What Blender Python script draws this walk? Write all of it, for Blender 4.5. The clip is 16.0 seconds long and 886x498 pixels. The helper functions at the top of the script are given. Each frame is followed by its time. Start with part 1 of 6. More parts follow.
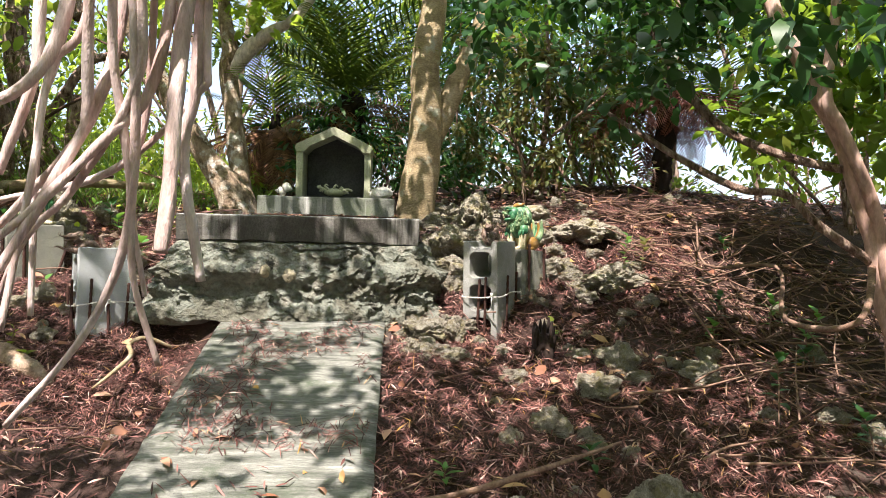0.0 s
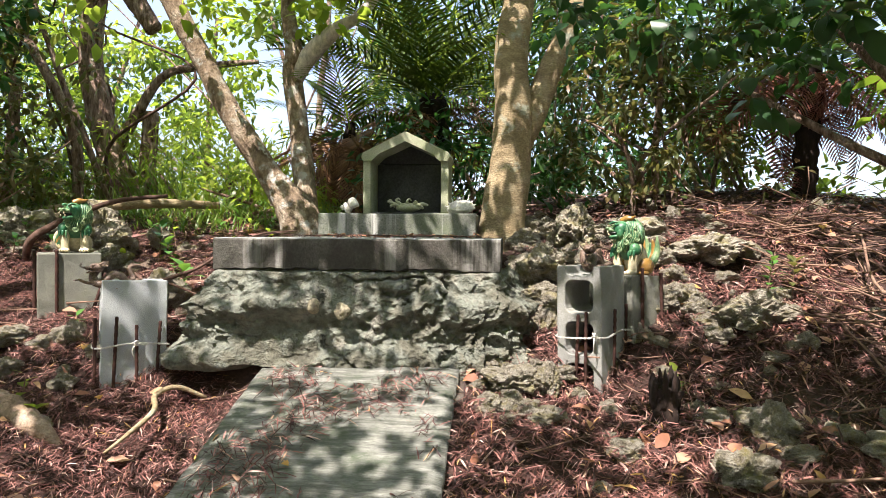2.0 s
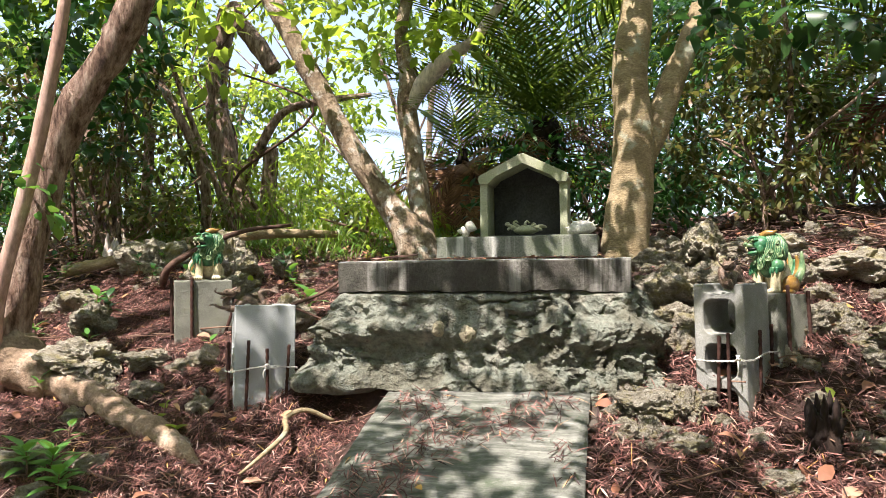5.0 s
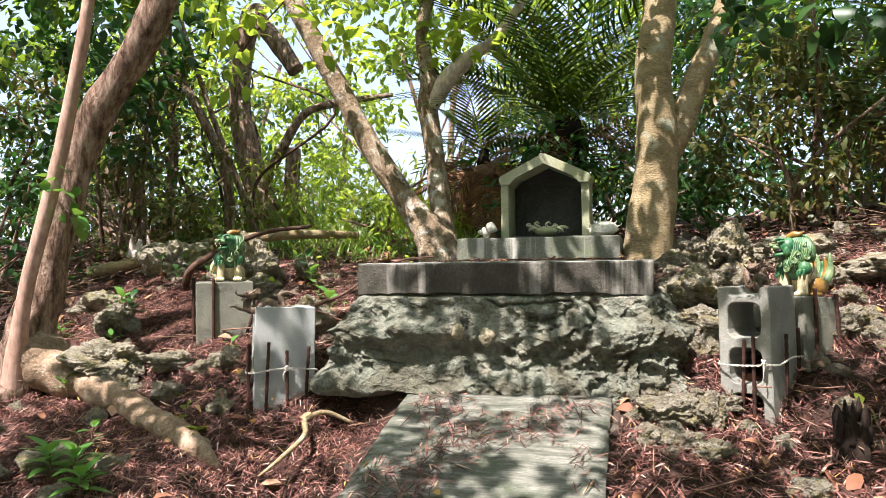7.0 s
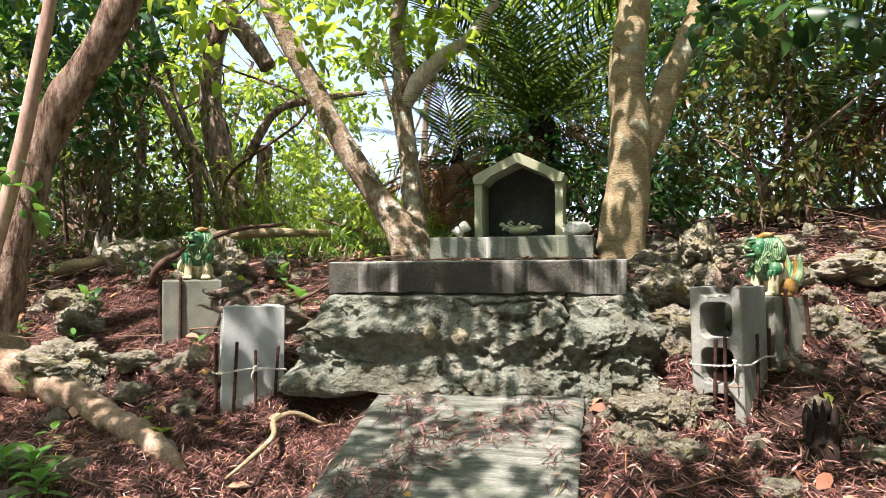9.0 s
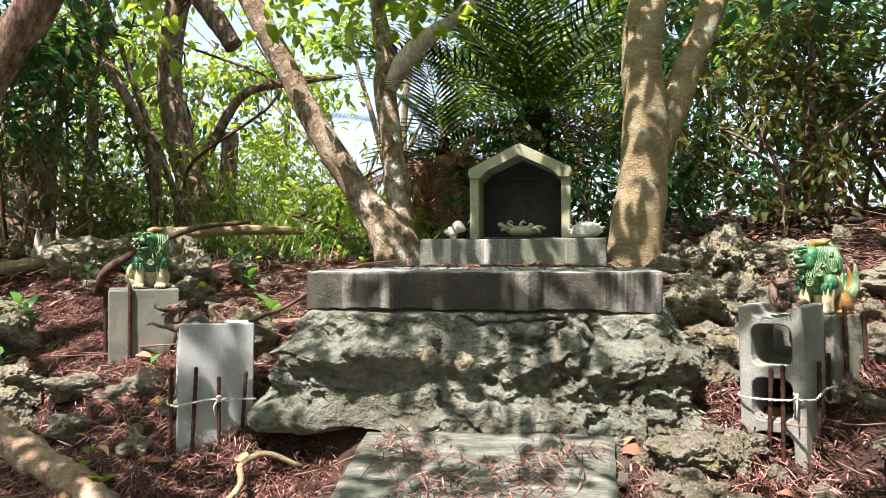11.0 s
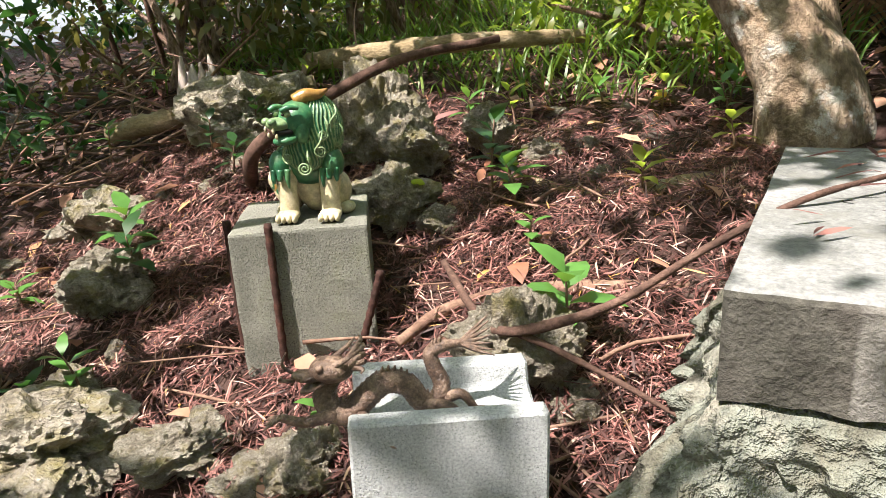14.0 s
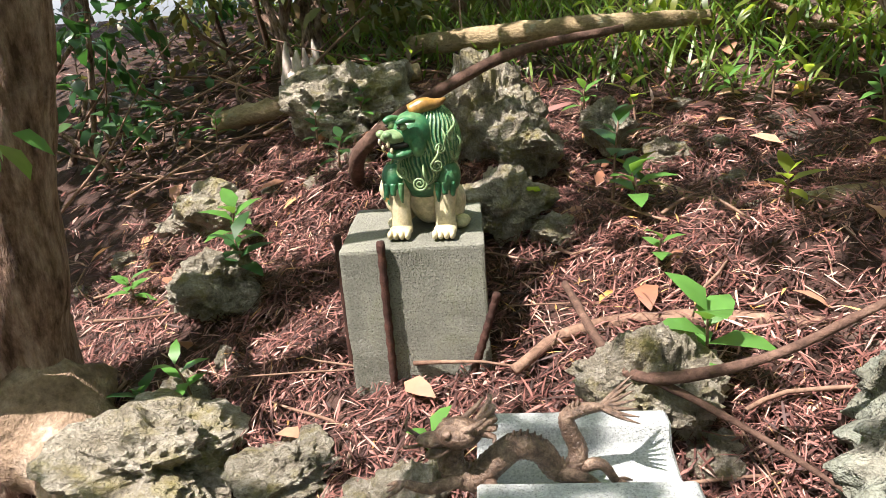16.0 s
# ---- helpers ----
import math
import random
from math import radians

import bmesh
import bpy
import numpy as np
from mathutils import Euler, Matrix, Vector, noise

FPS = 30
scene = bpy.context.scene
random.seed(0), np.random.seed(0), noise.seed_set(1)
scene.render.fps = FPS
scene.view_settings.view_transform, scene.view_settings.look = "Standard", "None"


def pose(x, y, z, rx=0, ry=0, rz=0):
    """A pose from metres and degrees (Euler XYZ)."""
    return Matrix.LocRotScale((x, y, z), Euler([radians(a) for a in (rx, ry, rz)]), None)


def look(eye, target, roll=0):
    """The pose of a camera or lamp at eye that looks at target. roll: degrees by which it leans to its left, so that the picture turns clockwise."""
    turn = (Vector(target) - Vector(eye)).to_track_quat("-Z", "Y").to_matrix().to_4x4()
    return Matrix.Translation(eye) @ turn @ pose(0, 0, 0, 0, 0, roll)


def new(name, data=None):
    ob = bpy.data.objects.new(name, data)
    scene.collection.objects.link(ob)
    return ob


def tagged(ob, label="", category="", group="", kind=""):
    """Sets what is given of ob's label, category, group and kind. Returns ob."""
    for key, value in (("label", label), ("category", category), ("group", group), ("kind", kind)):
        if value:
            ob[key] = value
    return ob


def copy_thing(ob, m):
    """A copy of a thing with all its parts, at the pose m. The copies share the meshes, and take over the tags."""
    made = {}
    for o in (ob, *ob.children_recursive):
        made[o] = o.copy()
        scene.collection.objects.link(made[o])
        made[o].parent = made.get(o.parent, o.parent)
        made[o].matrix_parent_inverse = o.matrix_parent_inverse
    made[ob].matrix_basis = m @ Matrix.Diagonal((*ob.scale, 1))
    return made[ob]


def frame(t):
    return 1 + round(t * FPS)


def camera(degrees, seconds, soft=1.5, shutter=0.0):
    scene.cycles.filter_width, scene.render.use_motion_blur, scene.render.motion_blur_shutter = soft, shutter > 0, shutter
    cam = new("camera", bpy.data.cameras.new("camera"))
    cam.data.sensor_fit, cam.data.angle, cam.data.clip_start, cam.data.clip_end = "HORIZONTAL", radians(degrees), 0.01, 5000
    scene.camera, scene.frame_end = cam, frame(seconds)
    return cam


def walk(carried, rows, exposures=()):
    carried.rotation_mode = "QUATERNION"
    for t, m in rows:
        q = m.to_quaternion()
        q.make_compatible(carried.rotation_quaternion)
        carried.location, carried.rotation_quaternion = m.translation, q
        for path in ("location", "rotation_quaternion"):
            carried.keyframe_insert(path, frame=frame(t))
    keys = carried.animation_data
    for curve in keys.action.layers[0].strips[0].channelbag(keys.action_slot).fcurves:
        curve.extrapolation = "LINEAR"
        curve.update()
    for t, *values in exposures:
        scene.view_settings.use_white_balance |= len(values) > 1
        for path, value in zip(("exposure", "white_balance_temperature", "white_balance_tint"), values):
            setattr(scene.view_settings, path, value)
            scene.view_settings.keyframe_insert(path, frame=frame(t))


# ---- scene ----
cam = camera(63.2, 16.0, soft=0.85)
PATH = [
    (0, (0.903, -2.897, 0.552), (1.01, -0.901, 0.487), 1.5),
    (0.5, (0.915, -2.75, 0.592), (0.994, -0.753, 0.53), 1.5),
    (1, (0.983, -2.584, 0.589), (0.996, -0.585, 0.528), 1.3),
    (1.5, (1.029, -2.43, 0.591), (0.926, -0.433, 0.537), 0.8),
    (2, (0.986, -2.33, 0.592), (0.804, -0.339, 0.55), 0.4),
    (2.5, (0.93, -2.289, 0.59), (0.679, -0.305, 0.574), 0.1),
    (3, (0.918, -2.266, 0.592), (0.62, -0.288, 0.6), -0.1),
    (3.5, (0.934, -2.279, 0.58), (0.601, -0.307, 0.608), -0.3),
    (4, (0.947, -2.288, 0.57), (0.571, -0.324, 0.611), -0.4),
    (4.5, (0.91, -2.286, 0.562), (0.495, -0.33, 0.606), -0.6),
    (5, (0.91, -2.294, 0.56), (0.448, -0.348, 0.604), -0.7),
    (7.5, (0.922, -2.265, 0.571), (0.396, -0.336, 0.613), -0.7),
    (8, (0.923, -2.255, 0.567), (0.424, -0.319, 0.609), -0.6),
    (8.5, (0.921, -2.254, 0.564), (0.447, -0.311, 0.608), -0.5),
    (9, (0.915, -2.249, 0.564), (0.461, -0.302, 0.607), -0.4),
    (11.5, (0.702, -1.683, 0.679), (0.344, 0.284, 0.666), -0.2),
    (12, (0.624, -1.392, 0.75), (0.26, 0.571, 0.638), -0.2),
    (12.5, (0.407, -1.156, 0.776), (-0.054, 0.766, 0.472), -0.5),
    (13, (0.283, -0.97, 0.809), (-0.316, 0.886, 0.362), -1.1),
    (13.5, (0.207, -0.761, 0.879), (-0.582, 0.992, 0.329), -2.1),
    (14, (0.072, -0.607, 0.803), (-0.861, 1.057, 0.2), -3.4),
    (14.5, (-0.009, -0.492, 0.736), (-1.044, 1.092, 0.088), -4.3),
    (15, (-0.012, -0.489, 0.714), (-1.091, 1.052, 0.037), -4.7),
    (15.5, (-0.036, -0.487, 0.762), (-1.13, 1.036, 0.066), -4.7),
    (16, (-0.016, -0.547, 0.861), (-1.141, 0.96, 0.183), -4.5),
]
walk(cam, [(t, look(eye, target, roll)) for t, eye, target, roll in PATH], exposures=((0, 1.51, 6120, 17), (16, 1.51, 6120, 17)))

# ---- world, sun, exposure ----
SUN_DIR = Vector((-0.22, -0.50, 1.0)).normalized()      # towards the sun
world = bpy.data.worlds.new("world")
scene.world = world
world.use_nodes = True
wn = world.node_tree.nodes
sky = wn.new("ShaderNodeTexSky")
sky.sky_type = 'NISHITA'
sky.sun_disc = False
sky.sun_elevation = math.asin(SUN_DIR.z)
sky.sun_rotation = math.atan2(SUN_DIR.x, SUN_DIR.y)
sky.air_density, sky.dust_density, sky.ozone_density = 0.9, 2.5, 0.8
wn["Background"].inputs[1].default_value = 0.086
haze = wn.new("ShaderNodeMix")                          # humid white haze over the clear sky
haze.data_type, haze.blend_type = 'RGBA', 'ADD'
haze.inputs[0].default_value = 1.0
haze.inputs[7].default_value = (1.8, 1.95, 2.0, 1)
world.node_tree.links.new(sky.outputs[0], haze.inputs[6])
world.node_tree.links.new(haze.outputs[2], wn["Background"].inputs[0])
sun_data = bpy.data.lights.new("sun", 'SUN')
sun_data.energy, sun_data.angle, sun_data.color = 5.0, radians(0.5), (1.0, 0.91, 0.78)
sun_ob = new("sun", sun_data)
sun_ob.matrix_world = look(SUN_DIR * 30, (0, 0, 0))


# ---- materials ----
def nodes_of(name):
    m = bpy.data.materials.new(name)
    m.use_nodes = True
    nt = m.node_tree
    bsdf = nt.nodes["Principled BSDF"]
    return m, nt, nt.nodes, nt.links, bsdf


def ramp(nodes, stops):
    r = nodes.new("ShaderNodeValToRGB")
    e = r.color_ramp.elements
    while len(e) < len(stops):
        e.new(0.5)
    for k, (p, c) in zip(e, stops):
        k.position, k.color = p, (*c, 1)
    return r


def noise_tex(nodes, links, coord, scale, detail=6, rough=0.6, stretch=None):
    n = nodes.new("ShaderNodeTexNoise")
    n.inputs["Scale"].default_value, n.inputs["Detail"].default_value = scale, detail
    n.inputs["Roughness"].default_value = rough
    if stretch:
        mp = nodes.new("ShaderNodeMapping")
        mp.inputs["Scale"].default_value = stretch
        links.new(coord, mp.inputs[0])
        coord = mp.outputs[0]
    links.new(coord, n.inputs["Vector"])
    return n.outputs["Fac"]


def mixed(nodes, links, fac, a, b, mode='MIX'):
    m = nodes.new("ShaderNodeMix")
    m.data_type, m.blend_type = 'RGBA', mode
    for sock, v in ((m.inputs[0], fac), (m.inputs[6], a), (m.inputs[7], b)):
        if isinstance(v, bpy.types.NodeSocket):
            links.new(v, sock)
        elif isinstance(v, float):
            sock.default_value = v
        else:
            sock.default_value = (*v, 1)
    return m.outputs[2]


def surface(name, stops, scale=6.0, fine=60.0, rough=0.85, bump=0.3, dist=0.01, stain=None, stain_scale=2.0,
            stretch=None, random=0.0, metal=0.0, spec=0.3, pits=0.0, stain_range=(0.5, 0.68), streak=None):
    """A weathered surface: broad colour from a ramp, fine grain, stains of their own colour, relief."""
    m, nt, nodes, links, bsdf = nodes_of(name)
    co = nodes.new("ShaderNodeTexCoord").outputs["Object"]
    if random:
        oi = nodes.new("ShaderNodeObjectInfo")
        add = nodes.new("ShaderNodeVectorMath")
        add.operation = 'SCALE'
        comb = nodes.new("ShaderNodeCombineXYZ")
        for i in range(3):
            links.new(oi.outputs["Random"], comb.inputs[i])
        links.new(comb.outputs[0], add.inputs[0])
        add.inputs["Scale"].default_value = 13.0
        add2 = nodes.new("ShaderNodeVectorMath")
        links.new(co, add2.inputs[0])
        links.new(add.outputs[0], add2.inputs[1])
        co = add2.outputs[0]
    big = noise_tex(nodes, links, co, scale, 8, 0.65, stretch)
    fin = noise_tex(nodes, links, co, fine, 4, 0.7, stretch)
    r = ramp(nodes, stops)
    links.new(big, r.inputs[0])
    rf = ramp(nodes, [(0.30, (0.45, 0.45, 0.45)), (0.70, (1.35, 1.35, 1.35))])
    links.new(fin, rf.inputs[0])
    col = mixed(nodes, links, 0.75, r.outputs[0], rf.outputs[0], 'MULTIPLY')
    if stain:
        st = noise_tex(nodes, links, co, stain_scale, 7, 0.7)
        rs = ramp(nodes, [(stain_range[0], (0, 0, 0)), (stain_range[1], (1, 1, 1))])
        links.new(st, rs.inputs[0])
        col = mixed(nodes, links, rs.outputs[0], col, stain)
    # pale streaks drawn out along the vertical
    if streak:
        sk = noise_tex(nodes, links, co, 14.0, 5, 0.6, (1.0, 1.0, 0.06))
        rk = ramp(nodes, [(0.56, (0, 0, 0)), (0.68, (0.8, 0.8, 0.8))])
        links.new(sk, rk.inputs[0])
        col = mixed(nodes, links, rk.outputs[0], col, streak)
    h = nodes.new("ShaderNodeMath")
    h.operation = 'ADD'
    links.new(big, h.inputs[0])
    links.new(fin, h.inputs[1])
    height = h.outputs[0]
    if pits:
        v = nodes.new("ShaderNodeTexVoronoi")
        v.inputs["Scale"].default_value = pits
        links.new(co, v.inputs["Vector"])
        rp = ramp(nodes, [(0.08, (0, 0, 0)), (0.3, (1, 1, 1))])
        links.new(v.outputs["Distance"], rp.inputs[0])
        col = mixed(nodes, links, 0.45, col, rp.outputs[0], 'MULTIPLY')
        h2 = nodes.new("ShaderNodeMath")
        h2.operation = 'ADD'
        links.new(height, h2.inputs[0])
        links.new(rp.outputs[0], h2.inputs[1])
        height = h2.outputs[0]
    b = nodes.new("ShaderNodeBump")
    b.inputs["Strength"].default_value, b.inputs["Distance"].default_value = bump, dist
    links.new(height, b.inputs["Height"])
    links.new(b.outputs[0], bsdf.inputs["Normal"])
    links.new(col, bsdf.inputs["Base Color"])
    bsdf.inputs["Roughness"].default_value = rough
    bsdf.inputs["Metallic"].default_value = metal
    bsdf.inputs["Specular IOR Level"].default_value = spec
    return m


def leafy(name, stops, through_col, amount=0.4, rough=0.45, spec=0.4):
    """Thin leaves: each leaf its own tone, some light passing through."""
    m, nt, nodes, links, bsdf = nodes_of(name)
    geo = nodes.new("ShaderNodeNewGeometry")
    r = ramp(nodes, stops)
    links.new(geo.outputs["Random Per Island"], r.inputs[0])
    co = nodes.new("ShaderNodeTexCoord").outputs["Object"]
    n = noise_tex(nodes, links, co, 40.0, 3)
    rf = ramp(nodes, [(0.3, (0.7, 0.7, 0.7)), (0.7, (1.2, 1.2, 1.2))])
    links.new(n, rf.inputs[0])
    col = mixed(nodes, links, 0.6, r.outputs[0], rf.outputs[0], 'MULTIPLY')
    links.new(col, bsdf.inputs["Base Color"])
    bsdf.inputs["Roughness"].default_value = rough
    bsdf.inputs["Specular IOR Level"].default_value = spec
    if amount:
        tr = nodes.new("ShaderNodeBsdfTranslucent")
        tcol = mixed(nodes, links, 0.7, col, through_col)
        links.new(tcol, tr.inputs[0])
        mx = nodes.new("ShaderNodeMixShader")
        mx.inputs[0].default_value = amount
        links.new(bsdf.outputs[0], mx.inputs[1])
        links.new(tr.outputs[0], mx.inputs[2])
        links.new(mx.outputs[0], nodes["Material Output"].inputs[0])
    return m


M = {}
M["soil"] = surface("soil", [(0.3, (0.03, 0.017, 0.013)), (0.55, (0.075, 0.042, 0.033)), (0.8, (0.14, 0.085, 0.066))], 9, 130, 0.95, 0.8, 0.015,
                    stain=(0.16, 0.15, 0.12), stain_scale=1.7, stain_range=(0.58, 0.75))
M["concrete"] = surface("concrete", [(0.25, (0.10, 0.105, 0.085)), (0.5, (0.21, 0.215, 0.185)), (0.75, (0.34, 0.335, 0.30))], 5, 160, 0.9, 0.45, 0.005,
                        stain=(0.14, 0.16, 0.10), stain_scale=3.2, pits=140, streak=(0.58, 0.57, 0.53))
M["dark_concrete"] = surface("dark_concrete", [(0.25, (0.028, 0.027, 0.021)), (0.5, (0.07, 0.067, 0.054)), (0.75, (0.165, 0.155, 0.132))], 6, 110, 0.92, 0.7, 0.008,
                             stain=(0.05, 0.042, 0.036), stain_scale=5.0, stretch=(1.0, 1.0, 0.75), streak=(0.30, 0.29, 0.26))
M["altar_top"] = surface("pale_altar_top", [(0.25, (0.11, 0.115, 0.105)), (0.5, (0.22, 0.225, 0.215)), (0.75, (0.36, 0.36, 0.35))], 5, 140, 0.92, 0.4, 0.004,
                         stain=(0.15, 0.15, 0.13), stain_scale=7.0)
M["mossy_concrete"] = surface("mossy_concrete", [(0.25, (0.22, 0.24, 0.15)), (0.5, (0.36, 0.37, 0.25)), (0.75, (0.48, 0.47, 0.35))], 7, 190, 0.92, 0.3, 0.003,
                              stain=(0.24, 0.27, 0.11), stain_scale=4.0)
M["slab"] = surface("slab_concrete", [(0.3, (0.075, 0.08, 0.064)), (0.5, (0.215, 0.217, 0.185)), (0.7, (0.42, 0.415, 0.37))], 9, 110, 0.93, 1.0, 0.006,
                    stain=(0.09, 0.11, 0.07), stain_scale=6.0, stretch=(0.5, 4.0, 1.0))
M["block"] = surface("block_concrete", [(0.25, (0.30, 0.32, 0.315)), (0.5, (0.42, 0.44, 0.435)), (0.75, (0.53, 0.55, 0.54))], 6, 330, 0.9, 0.6, 0.003, pits=330,
                     stain=(0.33, 0.34, 0.30), stain_scale=5.0, stain_range=(0.55, 0.75))
M["grey_block"] = surface("grey_block_concrete", [(0.25, (0.20, 0.20, 0.18)), (0.5, (0.30, 0.30, 0.275)), (0.75, (0.42, 0.415, 0.385))], 7, 320, 0.92, 0.6, 0.003,
                          stain=(0.22, 0.22, 0.17), stain_scale=6.0)
M["old_block"] = surface("old_block_concrete", [(0.25, (0.13, 0.135, 0.105)), (0.5, (0.235, 0.235, 0.195)), (0.75, (0.42, 0.415, 0.365))], 6, 300, 0.93, 0.9, 0.004, pits=290,
                         stain=(0.17, 0.18, 0.11), stain_scale=6.0)
M["mortar"] = surface("rock_and_mortar", [(0.30, (0.065, 0.062, 0.046)), (0.42, (0.15, 0.145, 0.108)), (0.52, (0.20, 0.215, 0.175)), (0.62, (0.29, 0.275, 0.22)), (0.8, (0.48, 0.465, 0.41))], 7.5, 38, 0.95, 1.0, 0.03,
                      stain=(0.055, 0.055, 0.042), stain_scale=15.0, stain_range=(0.57, 0.66))
M["rock"] = surface("limestone", [(0.28, (0.12, 0.10, 0.07)), (0.46, (0.40, 0.355, 0.27)), (0.70, (0.66, 0.61, 0.51))], 2.6, 16, 0.95, 1.0, 0.03,
                    stain=(0.36, 0.31, 0.13), stain_scale=1.6, stain_range=(0.50, 0.68), random=1)
M["pale_rock"] = surface("pale_stone", [(0.25, (0.20, 0.17, 0.11)), (0.6, (0.36, 0.32, 0.22)), (0.8, (0.50, 0.46, 0.36))], 10, 80, 0.9, 0.7, 0.008, pits=60, random=1)
M["bark_tan"] = surface("bark_tan", [(0.27, (0.16, 0.115, 0.06)), (0.5, (0.30, 0.23, 0.13)), (0.73, (0.43, 0.355, 0.225))], 9, 85, 0.9, 0.8, 0.008,
                        stain=(0.33, 0.335, 0.25), stain_scale=9.0, stretch=(1, 1, 1.9), stain_range=(0.57, 0.66))
M["bark_grey"] = surface("bark_grey", [(0.3, (0.085, 0.055, 0.034)), (0.5, (0.30, 0.22, 0.145)), (0.72, (0.54, 0.46, 0.36))], 18, 70, 0.9, 1.0, 0.02,
                         stain=(0.52, 0.49, 0.43), stain_scale=11.0, stretch=(1, 1, 0.7), stain_range=(0.56, 0.63))
M["bark_pale"] = surface("bark_pale", [(0.25, (0.36, 0.29, 0.25)), (0.5, (0.55, 0.47, 0.42)), (0.75, (0.70, 0.63, 0.58))], 9, 60, 0.85, 0.5, 0.006, stretch=(1, 1, 0.5))
M["bark_brown"] = surface("bark_brown", [(0.36, (0.075, 0.042, 0.028)), (0.48, (0.26, 0.165, 0.12)), (0.66, (0.52, 0.39, 0.31))], 34, 120, 0.93, 1.0, 0.02,
                          stain=(0.40, 0.31, 0.25), stain_scale=6.0, stretch=(1, 1, 0.30), stain_range=(0.56, 0.7))
M["bark_root"] = surface("root_bark", [(0.28, (0.12, 0.08, 0.05)), (0.5, (0.29, 0.205, 0.14)), (0.75, (0.50, 0.41, 0.31))], 14, 80, 0.92, 0.9, 0.01,
                         stain=(0.45, 0.38, 0.31), stain_scale=7.0, stain_range=(0.58, 0.68))
M["bark_pink"] = surface("bark_pink", [(0.25, (0.28, 0.15, 0.11)), (0.5, (0.46, 0.30, 0.24)), (0.75, (0.60, 0.45, 0.38))], 7, 60, 0.85, 0.4, 0.005, stretch=(1, 1, 0.3))
M["twig"] = surface("dry_twig", [(0.3, (0.14, 0.08, 0.055)), (0.6, (0.27, 0.17, 0.12)), (0.8, (0.42, 0.31, 0.24))], 20, 120, 0.9, 0.5, 0.004)
M["twig_dark"] = surface("dark_twig", [(0.3, (0.05, 0.028, 0.02)), (0.6, (0.13, 0.075, 0.055)), (0.8, (0.26, 0.17, 0.125))], 20, 120, 0.9, 0.7, 0.005)
M["root"] = surface("aerial_root", [(0.3, (0.36, 0.21, 0.18)), (0.5, (0.62, 0.48, 0.44)), (0.7, (0.83, 0.76, 0.73))], 16, 80, 0.85, 0.7, 0.006, stretch=(1, 1, 0.3))
M["rust"] = surface("rusty_steel", [(0.3, (0.030, 0.016, 0.013)), (0.6, (0.075, 0.034, 0.025)), (0.8, (0.14, 0.065, 0.042))], 30, 200, 0.85, 0.6, 0.003, metal=0.2)
M["rope"] = surface("cotton_string", [(0.3, (0.45, 0.43, 0.38)), (0.7, (0.72, 0.70, 0.64))], 60, 300, 0.95, 0.5, 0.002)
M["shell"] = surface("sea_shell", [(0.3, (0.42, 0.40, 0.34)), (0.6, (0.66, 0.64, 0.58)), (0.8, (0.76, 0.74, 0.70))], 14, 90, 0.6, 0.4, 0.004)
M["glaze_green"] = surface("green_glaze", [(0.3, (0.012, 0.07, 0.036)), (0.48, (0.028, 0.135, 0.058)), (0.64, (0.10, 0.22, 0.09)), (0.8, (0.30, 0.36, 0.18))], 26, 90, 0.42, 0.3, 0.003, spec=0.5)
M["glaze_cream"] = surface("cream_glaze", [(0.3, (0.42, 0.35, 0.20)), (0.6, (0.62, 0.54, 0.36)), (0.8, (0.70, 0.64, 0.48))], 18, 90, 0.42, 0.3, 0.003, spec=0.55)
M["glaze_yellow"] = surface("amber_glaze", [(0.3, (0.17, 0.085, 0.02)), (0.6, (0.32, 0.18, 0.045)), (0.8, (0.48, 0.34, 0.11))], 18, 90, 0.3, 0.3, 0.003, spec=0.55)
M["glaze_pale"] = surface("pale_green_glaze", [(0.3, (0.09, 0.19, 0.085)), (0.55, (0.24, 0.33, 0.16)), (0.8, (0.46, 0.46, 0.27))], 26, 90, 0.42, 0.3, 0.003, spec=0.5)
M["glaze_black"] = surface("black_glaze", [(0.3, (0.01, 0.01, 0.008)), (0.7, (0.03, 0.025, 0.02))], 18, 90, 0.3, 0.2, 0.002)
M["bronze"] = surface("brown_resin", [(0.3, (0.05, 0.030, 0.020)), (0.5, (0.15, 0.095, 0.064)), (0.75, (0.36, 0.26, 0.19))], 60, 240, 0.42, 0.8, 0.003, spec=0.55)
M["stump"] = surface("rotten_wood", [(0.3, (0.010, 0.007, 0.006)), (0.6, (0.032, 0.020, 0.015)), (0.8, (0.08, 0.05, 0.036))], 12, 70, 0.95, 1.0, 0.01, stretch=(1, 1, 0.25))
M["inside"] = surface("dark_inner_concrete", [(0.3, (0.035, 0.035, 0.034)), (0.6, (0.07, 0.07, 0.068)), (0.8, (0.11, 0.11, 0.10))], 6, 120, 0.95, 0.3, 0.003)
M["litter"] = leafy("leaf_litter", [(0.0, (0.028, 0.014, 0.011)), (0.40, (0.085, 0.033, 0.027)), (0.68, (0.19, 0.078, 0.064)), (0.88, (0.33, 0.155, 0.13)), (0.975, (0.50, 0.35, 0.29)), (1.0, (0.55, 0.30, 0.07))],
                    (0.4, 0.2, 0.1), 0.0, 0.6, 0.35)
M["broad_dry"] = leafy("dry_broad_leaf", [(0.0, (0.22, 0.09, 0.05)), (0.5, (0.38, 0.19, 0.12)), (0.8, (0.50, 0.30, 0.20)), (1.0, (0.50, 0.29, 0.07))], (0.5, 0.3, 0.1), 0.15, 0.55)
